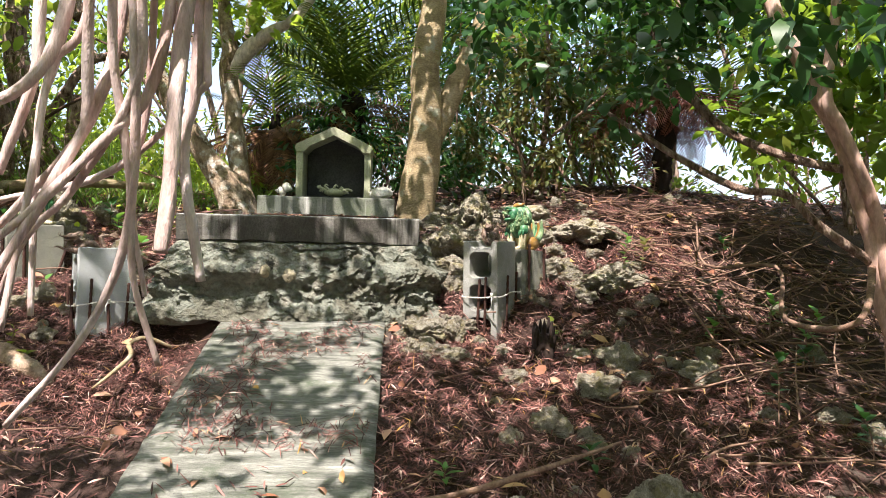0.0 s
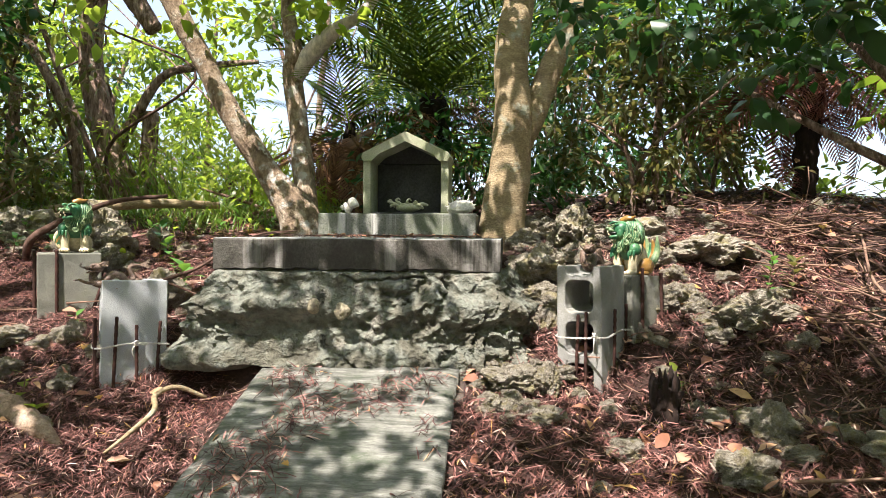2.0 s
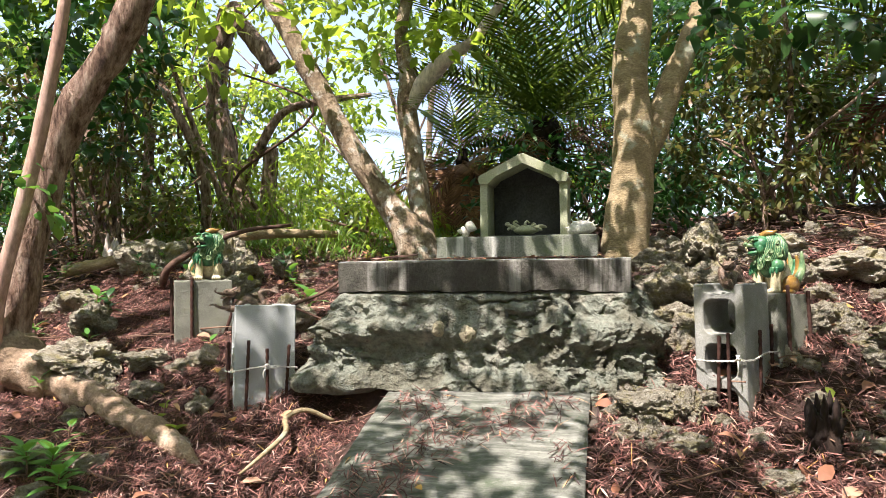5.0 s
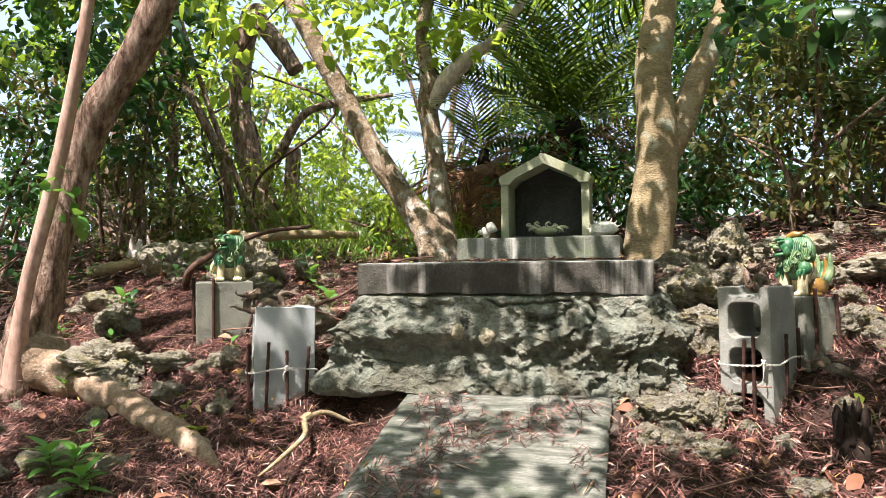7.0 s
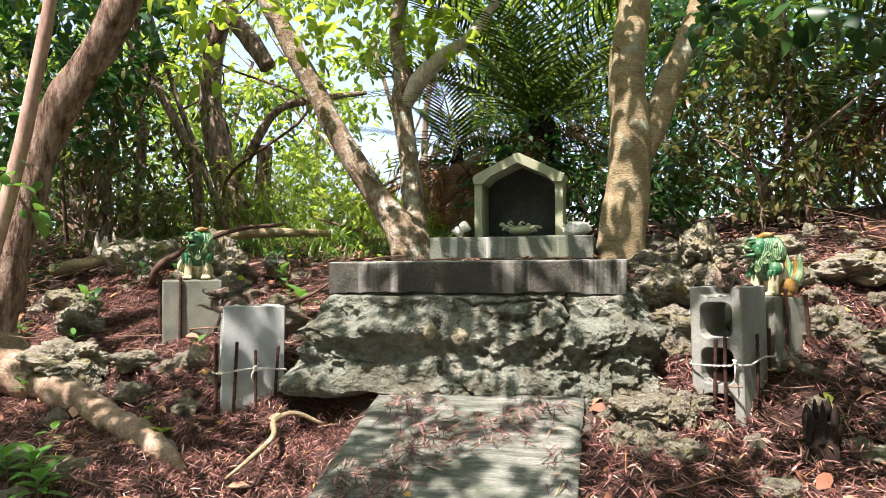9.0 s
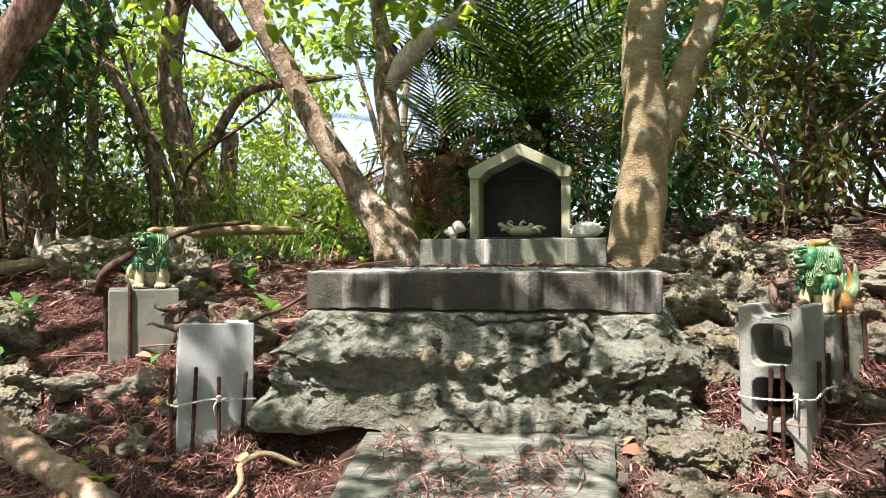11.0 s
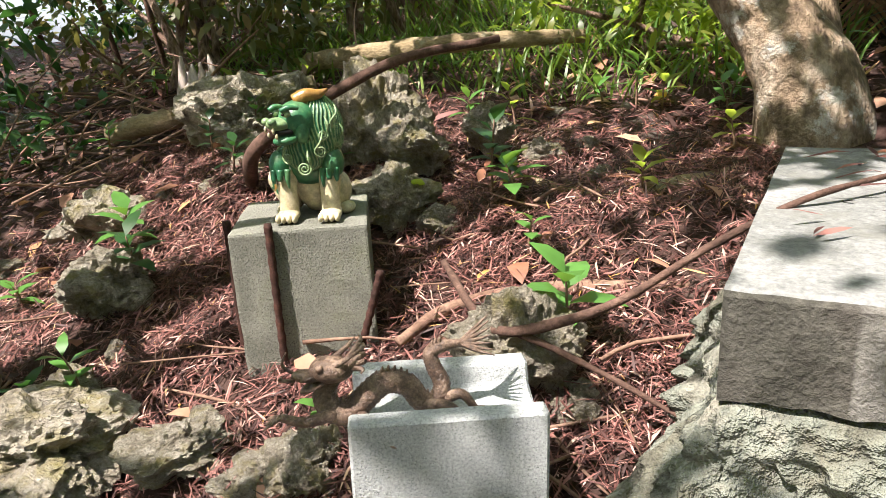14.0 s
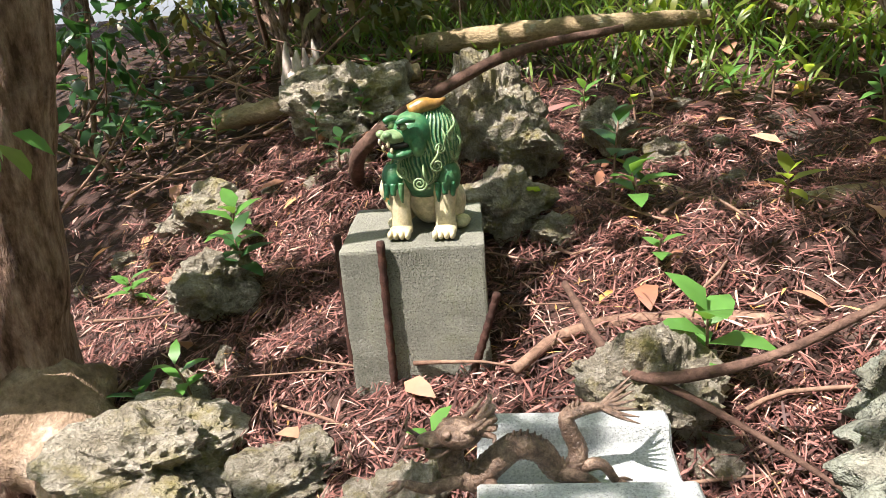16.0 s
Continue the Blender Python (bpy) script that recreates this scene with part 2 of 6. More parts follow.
M["leaf"] = leafy("green_leaf", [(0.0, (0.026, 0.055, 0.010)), (0.5, (0.058, 0.105, 0.018)), (0.85, (0.105, 0.165, 0.026)), (1.0, (0.18, 0.18, 0.03))], (0.34, 0.50, 0.04), 0.55, 0.35)
M["leaf_dark"] = leafy("dark_leaf", [(0.0, (0.012, 0.04, 0.014)), (0.5, (0.026, 0.072, 0.024)), (1.0, (0.055, 0.115, 0.03))], (0.08, 0.24, 0.03), 0.3, 0.32)
M["leaf_olive"] = leafy("olive_leaf", [(0.0, (0.04, 0.06, 0.018)), (0.5, (0.085, 0.105, 0.035)), (0.88, (0.15, 0.145, 0.055)), (1.0, (0.24, 0.14, 0.08))], (0.30, 0.27, 0.06), 0.35, 0.4)
M["leaf_bright"] = leafy("bright_leaf", [(0.0, (0.07, 0.125, 0.018)), (0.5, (0.14, 0.20, 0.03)), (1.0, (0.28, 0.29, 0.06))], (0.52, 0.68, 0.06), 0.62, 0.35)
M["sapling"] = leafy("sapling_leaf", [(0.0, (0.05, 0.15, 0.03)), (0.6, (0.09, 0.22, 0.045)), (1.0, (0.17, 0.30, 0.06))], (0.3, 0.55, 0.06), 0.3, 0.35)
M["yellow_leaf"] = leafy("yellow_green_leaf", [(0.0, (0.30, 0.42, 0.04)), (1.0, (0.38, 0.50, 0.06))], (0.5, 0.65, 0.05), 0.4, 0.4)
M["frond"] = leafy("palm_frond", [(0.0, (0.028, 0.06, 0.012)), (0.6, (0.07, 0.12, 0.018)), (1.0, (0.14, 0.20, 0.03))], (0.38, 0.52, 0.05), 0.42, 0.26)
M["frond_red"] = leafy("withered_red_frond", [(0.0, (0.11, 0.035, 0.025)), (0.6, (0.27, 0.095, 0.07)), (1.0, (0.46, 0.23, 0.16))], (0.35, 0.13, 0.07), 0.2, 0.5)
M["frond_dead"] = leafy("dead_frond", [(0.0, (0.08, 0.035, 0.02)), (0.6, (0.25, 0.12, 0.06)), (1.0, (0.46, 0.26, 0.13))], (0.3, 0.15, 0.05), 0.15, 0.6)
M["grass"] = leafy("grass_blade", [(0.0, (0.05, 0.11, 0.02)), (0.5, (0.10, 0.19, 0.03)), (1.0, (0.22, 0.26, 0.06))], (0.3, 0.5, 0.05), 0.3, 0.4)


# ---- builders ----
RNG = np.random.default_rng(7)


def fbm(x, y, z=0.0, octaves=4):
    return noise.fractal((x, y, z), 1.0, 2.0, octaves)


def mesh_of(name, verts, faces, mat, smooth=True):
    me = bpy.data.meshes.new(name)
    me.from_pydata([tuple(v) for v in verts], [], faces)
    me.materials.append(mat)
    if smooth:
        me.polygons.foreach_set("use_smooth", [True] * len(me.polygons))
    me.update()
    return me


def put(name, me, parent=None, label=""):
    ob = new(name, me)
    if parent is not None:
        ob.parent = parent
    if label:
        ob["label"] = label
    return ob


def part(name, bm, material, parent=None, label="", smooth=True):
    """Links a bmesh as one mesh object, under a thing or a part."""
    me = bpy.data.meshes.new(name)
    bm.to_mesh(me)
    bm.free()
    for m in (material if isinstance(material, (list, tuple)) else [material]):
        me.materials.append(m)
    if smooth:
        me.polygons.foreach_set("use_smooth", [True] * len(me.polygons))
    return put(name, me, parent, label)


def empty(name, m):
    ob = new(name)
    ob.empty_display_size = 0.05
    ob.matrix_basis = m
    return ob


def spline(points, n):
    """n points on a smooth curve through the points (any dimension)."""
    p = np.asarray(points, float)
    q = np.vstack([2 * p[0] - p[1], p, 2 * p[-1] - p[-2]])
    out = []
    for s in np.linspace(0, len(p) - 1 - 1e-9, n):
        i, f = int(s), s - int(s)
        a, b, c, d = q[i], q[i + 1], q[i + 2], q[i + 3]
        out.append(0.5 * (2 * b + (c - a) * f + (2 * a - 5 * b + 4 * c - d) * f * f + (3 * b - a - 3 * c + d) * f ** 3))
    return np.array(out)


def tube(points, seg=10, steps=24, rough=0.08, freq=9.0, seed=0.0, knots=0.0):
    """A bent limb: points are (x, y, z, radius). Gives verts and faces, ends closed."""
    c = spline(points, steps)
    t = np.gradient(c[:, :3], axis=0)
    t /= np.linalg.norm(t, axis=1)[:, None] + 1e-9
    ref = np.array((0.31, 0.93, 0.17))
    verts, faces = [], []
    for i in range(steps):
        u = np.cross(t[i], ref)
        u /= np.linalg.norm(u)
        v = np.cross(t[i], u)
        for k in range(seg):
            a = 2 * math.pi * k / seg
            d = math.cos(a) * u + math.sin(a) * v
            p = c[i, :3] + d * c[i, 3]
            f = 1 + rough * 2 * fbm(p[0] * freq + seed, p[1] * freq, p[2] * freq * 0.5, 3)
            if knots:
                f += knots * max(0.0, noise.noise((p[0] * 5 + seed, p[1] * 5, p[2] * 7)) - 0.35) * 2
            verts.append(c[i, :3] + d * c[i, 3] * f)
    for i in range(steps - 1):
        for k in range(seg):
            k2 = (k + 1) % seg
            faces.append((i * seg + k, i * seg + k2, (i + 1) * seg + k2, (i + 1) * seg + k))
    faces.append(tuple(reversed(range(seg))))
    faces.append(tuple(range((steps - 1) * seg, steps * seg)))
    return verts, faces


def limb(name, points, mat, parent=None, label="", **kw):
    v, f = tube(points, **kw)
    return put(name, mesh_of(name, v, f, mat), parent, label)


def several(tubes):
    """Joins verts/faces lists."""
    verts, faces = [], []
    for v, f in tubes:
        o = len(verts)
        verts += list(v)
        faces += [tuple(i + o for i in face) for face in f]
    return verts, faces


def leaf_mesh(name, base, way, up, length, width, mat, fold=0.12, curl=0.15):
    """Many leaves at once: each a folded, pointed blade of six triangles' worth of surface."""
    base, way, up = (np.asarray(a, float) for a in (base, way, up))
    n = len(base)
    way = way / (np.linalg.norm(way, axis=1)[:, None] + 1e-9)
    side = np.cross(way, up)
    side /= np.linalg.norm(side, axis=1)[:, None] + 1e-9
    nor = np.cross(side, way)
    L, W = np.broadcast_to(length, n)[:, None], np.broadcast_to(width, n)[:, None]
    C = np.broadcast_to(curl, n)[:, None]
    v = np.empty((n, 6, 3))
    v[:, 0] = base
    v[:, 1] = base + way * L * 0.35 + side * W * 0.5 + nor * W * fold
    v[:, 2] = base + way * L * 0.35 - side * W * 0.5 + nor * W * fold
    v[:, 3] = base + way * L * 0.72 + side * W * 0.36 + nor * (W * fold - L * C * 0.5)
    v[:, 4] = base + way * L * 0.72 - side * W * 0.36 + nor * (W * fold - L * C * 0.5)
    v[:, 5] = base + way * L - nor * L * C
    tri = np.array([(0, 1, 2), (1, 3, 2), (2, 3, 4), (3, 5, 4)])
    idx = (tri[None] + (np.arange(n) * 6)[:, None, None]).reshape(-1)
    me = bpy.data.meshes.new(name)
    me.vertices.add(n * 6)
    me.vertices.foreach_set("co", v.reshape(-1))
    me.loops.add(len(idx))
    me.loops.foreach_set("vertex_index", idx.astype(np.int32))
    me.polygons.add(len(idx) // 3)
    me.polygons.foreach_set("loop_start", np.arange(0, len(idx), 3, dtype=np.int32))
    me.update(calc_edges=True)
    me.materials.append(mat)
    return me


def random_dirs(n, flat=1.0):
    d = RNG.normal(size=(n, 3))
    d[:, 2] *= flat
    return d / np.linalg.norm(d, axis=1)[:, None]


def foliage(name, clumps, per, length, width, mat, parent=None, label="", droop=0.3):
    """Leaves in clumps: clumps are (x, y, z, radius)."""
    c = np.asarray(clumps, float)
    n = len(c) * per
    cc = np.repeat(c, per, axis=0)
    off = RNG.normal(size=(n, 3)) * 0.5 * cc[:, 3:4]
    off[:, 2] *= 0.75
    base = cc[:, :3] + off
    way = off + random_dirs(n) * cc[:, 3:4] * 0.8
    way[:, 2] -= droop * cc[:, 3]
    up = random_dirs(n) * 0.55 + np.array((0, 0, 1.0))
    me = leaf_mesh(name, base, way, up, length * RNG.uniform(0.6, 1.3, n), width * RNG.uniform(0.7, 1.25, n), mat)
    return put(name, me, parent, label)


def box_bm(x0, x1, y0, y1, z0, z1, bevel=0.006, cuts=0, rough=0.0, freq=20.0):
    bm = bmesh.new()
    bmesh.ops.create_cube(bm, size=1.0)
    for v in bm.verts:
        v.co = Vector(((x0 + x1) / 2 + v.co.x * (x1 - x0), (y0 + y1) / 2 + v.co.y * (y1 - y0), (z0 + z1) / 2 + v.co.z * (z1 - z0)))
    if cuts:
        bmesh.ops.subdivide_edges(bm, edges=bm.edges[:], cuts=cuts, use_grid_fill=True)
    if bevel:
        sharp = [e for e in bm.edges if len(e.link_faces) == 2 and e.calc_face_angle() > 0.5]
        bmesh.ops.bevel(bm, geom=sharp, offset=bevel, segments=2, profile=0.6, affect='EDGES')
    if rough:
        for v in bm.verts:
            p = v.co * freq
            v.co += Vector((noise.noise(p), noise.noise(p + Vector((9, 0, 0))), noise.noise(p + Vector((0, 9, 0))))) * rough
    return bm


def rock_bm(size, seed, levels=3, jag=0.35):
    """A lump of coral limestone, rounded, with knobs and deep pits."""
    bm = bmesh.new()
    bmesh.ops.create_icosphere(bm, subdivisions=levels, radius=1.0)
    s = Vector((seed * 3.7, seed * 1.3, seed * 7.1))
    for v in bm.verts:
        d = v.co.normalized()
        w = d + Vector((noise.noise(d * 2.5 + s), noise.noise(d * 2.5 - s), noise.noise(d * 2.5 + s * 2))) * 0.22
        r = 1 + jag * 0.9 * noise.noise(d * 1.4 + s) + jag * 0.55 * (0.25 - abs(noise.noise(w * 3.1 + s)))
        if levels > 3:
            hole = noise.voronoi(w * 2.3 + s)[0][0]
            small = noise.voronoi(w * 6.5 + s)[0][0]
            r -= jag * 0.62 * max(0.0, 0.36 - hole) / 0.36 + jag * 0.24 * max(0.0, 0.40 - small) / 0.40
            r += jag * 0.16 * noise.noise(d * 13 + s) + jag * 0.07 * noise.noise(d * 29 + s)
        v.co = Vector((d.x * size[0], d.y * size[1], d.z * size[2])) * r
    return bm


# ---- the lie of the land ----
YS = [-300, -40, -8, -3, -0.2, 0.1, 0.6, 1.5, 2.6, 4, 7, 14, 60, 300]
ZS = [-30, -7, -1.9, -0.68, 0.10, 0.24, 0.46, 0.66, 0.80, 0.80, 0.3, -1.5, -9, -30]


def lie(x, y):
    """Height of the bare ground."""
    z = float(np.interp(y, YS, ZS))
    z += 0.16 * math.exp(-((x - 2.3) ** 2 / 1.3 + (y - 1.3) ** 2 / 0.8))
    z -= 0.125 * math.exp(-((x + 0.02) ** 2 / 0.06 + (y + 0.46) ** 2 / 0.10))
    z -= 0.05 * math.exp(-((x + 0.24) ** 2 + (y + 0.15) ** 2) / 0.02)
    z -= 0.05 * math.exp(-((x - 1.26) ** 2 + (y + 0.16) ** 2) / 0.025)
    z -= 0.12 * math.exp(-((x - 0.07) ** 2 / 0.02 + (y + 0.09) ** 2 / 0.010))
    z -= 0.05 * math.exp(-((x + 0.02) ** 2 / 0.05 + (y + 0.50) ** 2 / 0.05))
    if abs(x) < 12 and abs(y) < 12:
        z += 0.05 * fbm(x * 1.1, y * 1.1, 3.0, 4) + 0.018 * fbm(x * 6, y * 6, 5.0, 3)
    if 0.225 < x < 0.82 and -2.62 < y < 0.06:            # bedding under the slab
        z = min(z, 0.118 + 0.285 * (y + 0.14))
    return z


# ---- ground ----
def build_ground():
    def axis(lo, hi, step, far):
        a = list(np.arange(lo, hi, step))
        out, d = [], step
        x = a[-1]
        while x < far:
            d *= 1.25
            x += d
            out.append(x)
        low, d, x = [], step, lo
        while x > -far:
            d *= 1.25
            x -= d
            low.append(x)
        return low[::-1] + a + out
    xs, ys = axis(-2.4, 3.2, 0.035, 300), axis(-3.0, 2.6, 0.035, 300)
    verts = [(x, y, lie(x, y)) for y in ys for x in xs]
    nx = len(xs)
    faces = [(j * nx + i, j * nx + i + 1, (j + 1) * nx + i + 1, (j + 1) * nx + i) for j in range(len(ys) - 1) for i in range(nx - 1)]
    return tagged(put("ground", mesh_of("ground", verts, faces, M["soil"])), "sloping reddish forest soil under leaf litter", "ground", kind="structure")


build_ground()


# ---- paving slab leading up to the altar ----
def slab_top(y):
    return 0.158 + 0.285 * (y + 0.14)


def build_path():
    bm = bmesh.new()
    nx, ny = 22, 110
    grid = []
    for j in range(ny + 1):
        row = []
        for i in range(nx + 1):
            f = i / nx
            xl, xr = 0.205, 0.832
            y_far = -0.105 + 0.035 * f
            y = y_far + (-2.65 - y_far) * j / ny
            x = xl + (xr - xl) * f - 0.01 * (y + 0.2) * (f - 0.5)
            z = slab_top(y) + 0.004 * fbm(x * 7, y * 7, 1) + 0.0025 * noise.noise((x * 4, y * 55, 0))
            if i in (0, nx) or j == 0:
                z -= 0.006
                x += 0.006 * noise.noise((y * 14, i, 0))
            row.append(bm.verts.new((x, y, z)))
        grid.append(row)
    for j in range(ny):
        for i in range(nx):
            bm.faces.new((grid[j][i], grid[j + 1][i], grid[j + 1][i + 1], grid[j][i + 1]))
    edge = [e for e in bm.edges if e.is_boundary]
    r = bmesh.ops.extrude_edge_only(bm, edges=edge)
    for v in [g for g in r["geom"] if isinstance(g, bmesh.types.BMVert)]:
        v.co.z -= 0.10
        v.co.x += 0.012 * noise.noise(v.co * 9)
    bmesh.ops.recalc_face_normals(bm, faces=bm.faces[:])
    return tagged(part("path_slab", bm, M["slab"]), "weathered grey-green concrete slab path strewn with dry leaves", "path", kind="structure")


build_path()


# ---- altar: rock-and-mortar base, slab, step and stone house ----
altar = tagged(empty("altar", pose(0, 0, 0)), "small concrete altar on a rough rock and mortar base", "altar")


def near_line(px, pz, line):
    """Distance from a point to a bent line, in the plane of the front."""
    best = 9.0
    for (ax, az), (bx, bz) in zip(line, line[1:]):
        dx, dz = bx - ax, bz - az
        t = max(0.0, min(1.0, ((px - ax) * dx + (pz - az) * dz) / (dx * dx + dz * dz)))
        best = min(best, math.hypot(px - ax - t * dx, pz - az - t * dz))
    return best


CRACKS = [[(0.79, 0.475), (0.775, 0.44), (0.80, 0.415), (0.775, 0.385), (0.71, 0.36), (0.69, 0.33)], [(-0.05, 0.30), (0.02, 0.285), (0.07, 0.262), (0.15, 0.25)],
          [(0.37, 0.25), (0.40, 0.21), (0.47, 0.185), (0.52, 0.15)], [(0.72, 0.44), (0.60, 0.452), (0.50, 0.43), (0.44, 0.45)]]


def build_base():
    """The bulging rough front, wrapped round both sides: smooth trowelled mortar between craggy coral, with an undercut foot."""
    outline = [(-0.02, 0.80), (-0.015, 0.35), (0.0, 0.02), (0.06, 0.0), (0.30, -0.003), (0.55, -0.004), (0.80, -0.003), (0.91, 0.0), (0.965, 0.02), (1.0, 0.35), (1.0, 0.80)]
    foot = [(-0.16, 0.75), (-0.17, 0.30), (-0.15, -0.09), (-0.02, -0.12), (0.28, -0.125), (0.55, -0.115), (0.80, -0.11), (1.00, -0.11), (1.17, 0.0), (1.21, 0.35), (1.20, 0.80)]
    nu, nv = 560, 170
    top, bot = spline(outline, nu), spline(foot, nu)
    verts = []
    for j in range(nv + 1):
        v = j / nv
        for i in range(nu):
            side = max(0.0, min(1.0, abs(top[i][0] - 0.48) * 2.4 - 0.25))
            b = v ** (1.15 + 1.3 * (1 - side))
            p = top[i] * (1 - b) + bot[i] * b
            z = 0.478 + (0.07 - 0.478) * v
            out = np.array((p[0] - 0.48, p[1] - 0.6))
            out /= np.linalg.norm(out)
            w = min(1.0, v * 7)
            x, y = p
            wx = x + 0.05 * noise.noise((x * 6, y * 6, z * 6))
            wz = z + 0.04 * noise.noise((x * 5 + 8, y * 5, z * 5))
            big = noise.noise((wx * 2.6, y * 2.6 + 4, wz * 5.0))
            shelf = math.exp(-((z - 0.355 - 0.035 * noise.noise((x * 4, 2.0, 0.0))) / 0.035) ** 2) * (0.5 + noise.noise((x * 3.4 + 5, 0.3, 1.0)))
            raw = max(0.0, min(1.0, 0.58 + 2.2 * noise.noise((wx * 3.6 + 11, y * 3.6, wz * 4.6 + 3)) + 0.5 * side))
            crag = 0.058 * (0.26 - abs(noise.noise((wx * 8, y * 8, wz * 9)))) + 0.040 * (0.25 - abs(noise.noise((wx * 17, y * 17, wz * 18)))) + 0.024 * fbm(x * 34, y * 34, z * 36, 4)
            trowel = 0.010 * noise.noise((wx * 9 + 2, y * 9, wz * 5)) + 0.005 * fbm(x * 26, y * 26, z * 20, 4)
            d = w * (0.048 * big + 0.065 * shelf - 0.020 * math.exp(-((z - 0.265 - 0.03 * noise.noise((x * 3, 5.0, 0.0))) / 0.045) ** 2) * (1 - 0.7 * side) + raw * crag + (1 - raw) * trowel)
            d -= 0.024 * math.exp(-((v - 0.015) / 0.02) ** 2)
            cr = min(near_line(x + 0.010 * noise.noise((x * 30, z * 30, 0)), z + 0.010 * noise.noise((x * 30, z * 30, 7)), line) for line in CRACKS) if y < 0.12 else 1.0
            d -= 0.018 * math.exp(-(cr / 0.0045) ** 2)
            d += 0.02 * w * math.exp(-((x - 0.33) ** 2 / 0.03 + (z - 0.36) ** 2 / 0.003))
            if y < 0.2 and x < 0.22:                      # hollow under the skirt
                lip = 0.79 + 0.05 * noise.noise((x * 9, 1.5, 0))
                d -= 0.30 * max(0.0, min(1.0, (v - lip) / 0.05)) * max(0.0, min(1.0, (0.22 - x) / 0.05))
                d += 0.05 * math.exp(-((v - 0.72) / 0.10) ** 2) * (1 if x < 0.05 else max(0.0, (0.16 - x) / 0.11))
            elif x > 0.86 and y < 0.2:
                d -= 0.14 * max(0.0, min(1.0, (v - 0.80 + 0.06 * noise.noise((x * 9, 2.5, 0))) / 0.06)) * max(0.0, min(1.0, (x - 0.86) / 0.05))
            q = p + out * d
            verts.append((q[0], q[1], z + 0.02 * w * noise.noise((x * 8, 3, z * 8))))
    faces = [(j * nu + i, (j + 1) * nu + i, (j + 1) * nu + i + 1, j * nu + i + 1) for j in range(nv) for i in range(nu - 1)]
    return put("base", mesh_of("base", verts, faces, M["mortar"]), altar, "craggy grey rock and mortar base, cracked and pitted")


build_base()


def plat_block():
    bm = bmesh.new()
    n = 80
    rows = []
    # front, top and sides of the thick slab, its lower edge broken
    def edge_z(x):
        return 0.474 + 0.006 * fbm(x * 6, 2.2, 0, 4) + 0.006 * fbm(x * 28, 4.2, 0, 3)
    xs = np.linspace(0.0, 0.961, n)
    for x in xs:
        zb = edge_z(x)
        col = [(0.02, zb - 0.004), (0.0, zb)] + [(0.0, zb + (0.568 - zb) * k / 4) for k in range(1, 5)] + [(0.003, 0.573), (0.010, 0.575)]
        col += [(0.69 * k / 16, 0.575) for k in range(1, 17)]
        rows.append([bm.verts.new((x + 0.0015 * noise.noise((y * 9, z * 20, x)), y + 0.0025 * fbm(x * 18, z * 18, 4), z + (0.003 * fbm(x * 9, y * 9, 1) if z > 0.57 else 0))) for y, z in col])
    for i in range(n - 1):
        for k in range(len(rows[0]) - 1):
            bm.faces.new((rows[i][k], rows[i + 1][k], rows[i + 1][k + 1], rows[i][k + 1]))
    for row in (rows[0], rows[-1]):
        low = bm.verts.new((row[0].co.x, 0.69, 0.46))
        bm.faces.new(row + [low])
    bmesh.ops.recalc_face_normals(bm, faces=bm.faces[:])
    bm.normal_update()
    # Upward faces take a paler copy of the concrete, so brightness follows facing.
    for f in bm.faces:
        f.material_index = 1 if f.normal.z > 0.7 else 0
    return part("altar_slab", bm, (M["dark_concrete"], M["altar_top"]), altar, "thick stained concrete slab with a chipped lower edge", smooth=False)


plat_block()
part("step", box_bm(0.173, 0.848, 0.684, 1.10, 0.573, 0.677, 0.005, 6, 0.004, 12), M["concrete"], altar, "pale grey concrete step with stains and pale vertical streaks")

# stone house on the step: side walls, back, gabled roof
house = tagged(empty("stone_shrine", pose(0.533, 0.80, 0.677)), "small gabled concrete shrine house, open at the front", "shrine")
HW, HD = 0.172, 0.20
for sx in (-1, 1):
    part("side_wall", box_bm(sx * HW - 0.017, sx * HW + 0.017, 0.0, HD, 0.0, 0.236, 0.004, 3, 0.002, 25), M["mossy_concrete"], house)
# Recessed back wall, floor plate and gable take a darker concrete than the sides.
part("back_wall", box_bm(-HW + 0.018, HW - 0.018, HD - 0.03, HD - 0.002, 0.0, 0.234, 0.003, 2, 0.001), M["inside"], house, "dark grey back wall")
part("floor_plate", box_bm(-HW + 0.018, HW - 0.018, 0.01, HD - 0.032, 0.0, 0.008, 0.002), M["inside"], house)


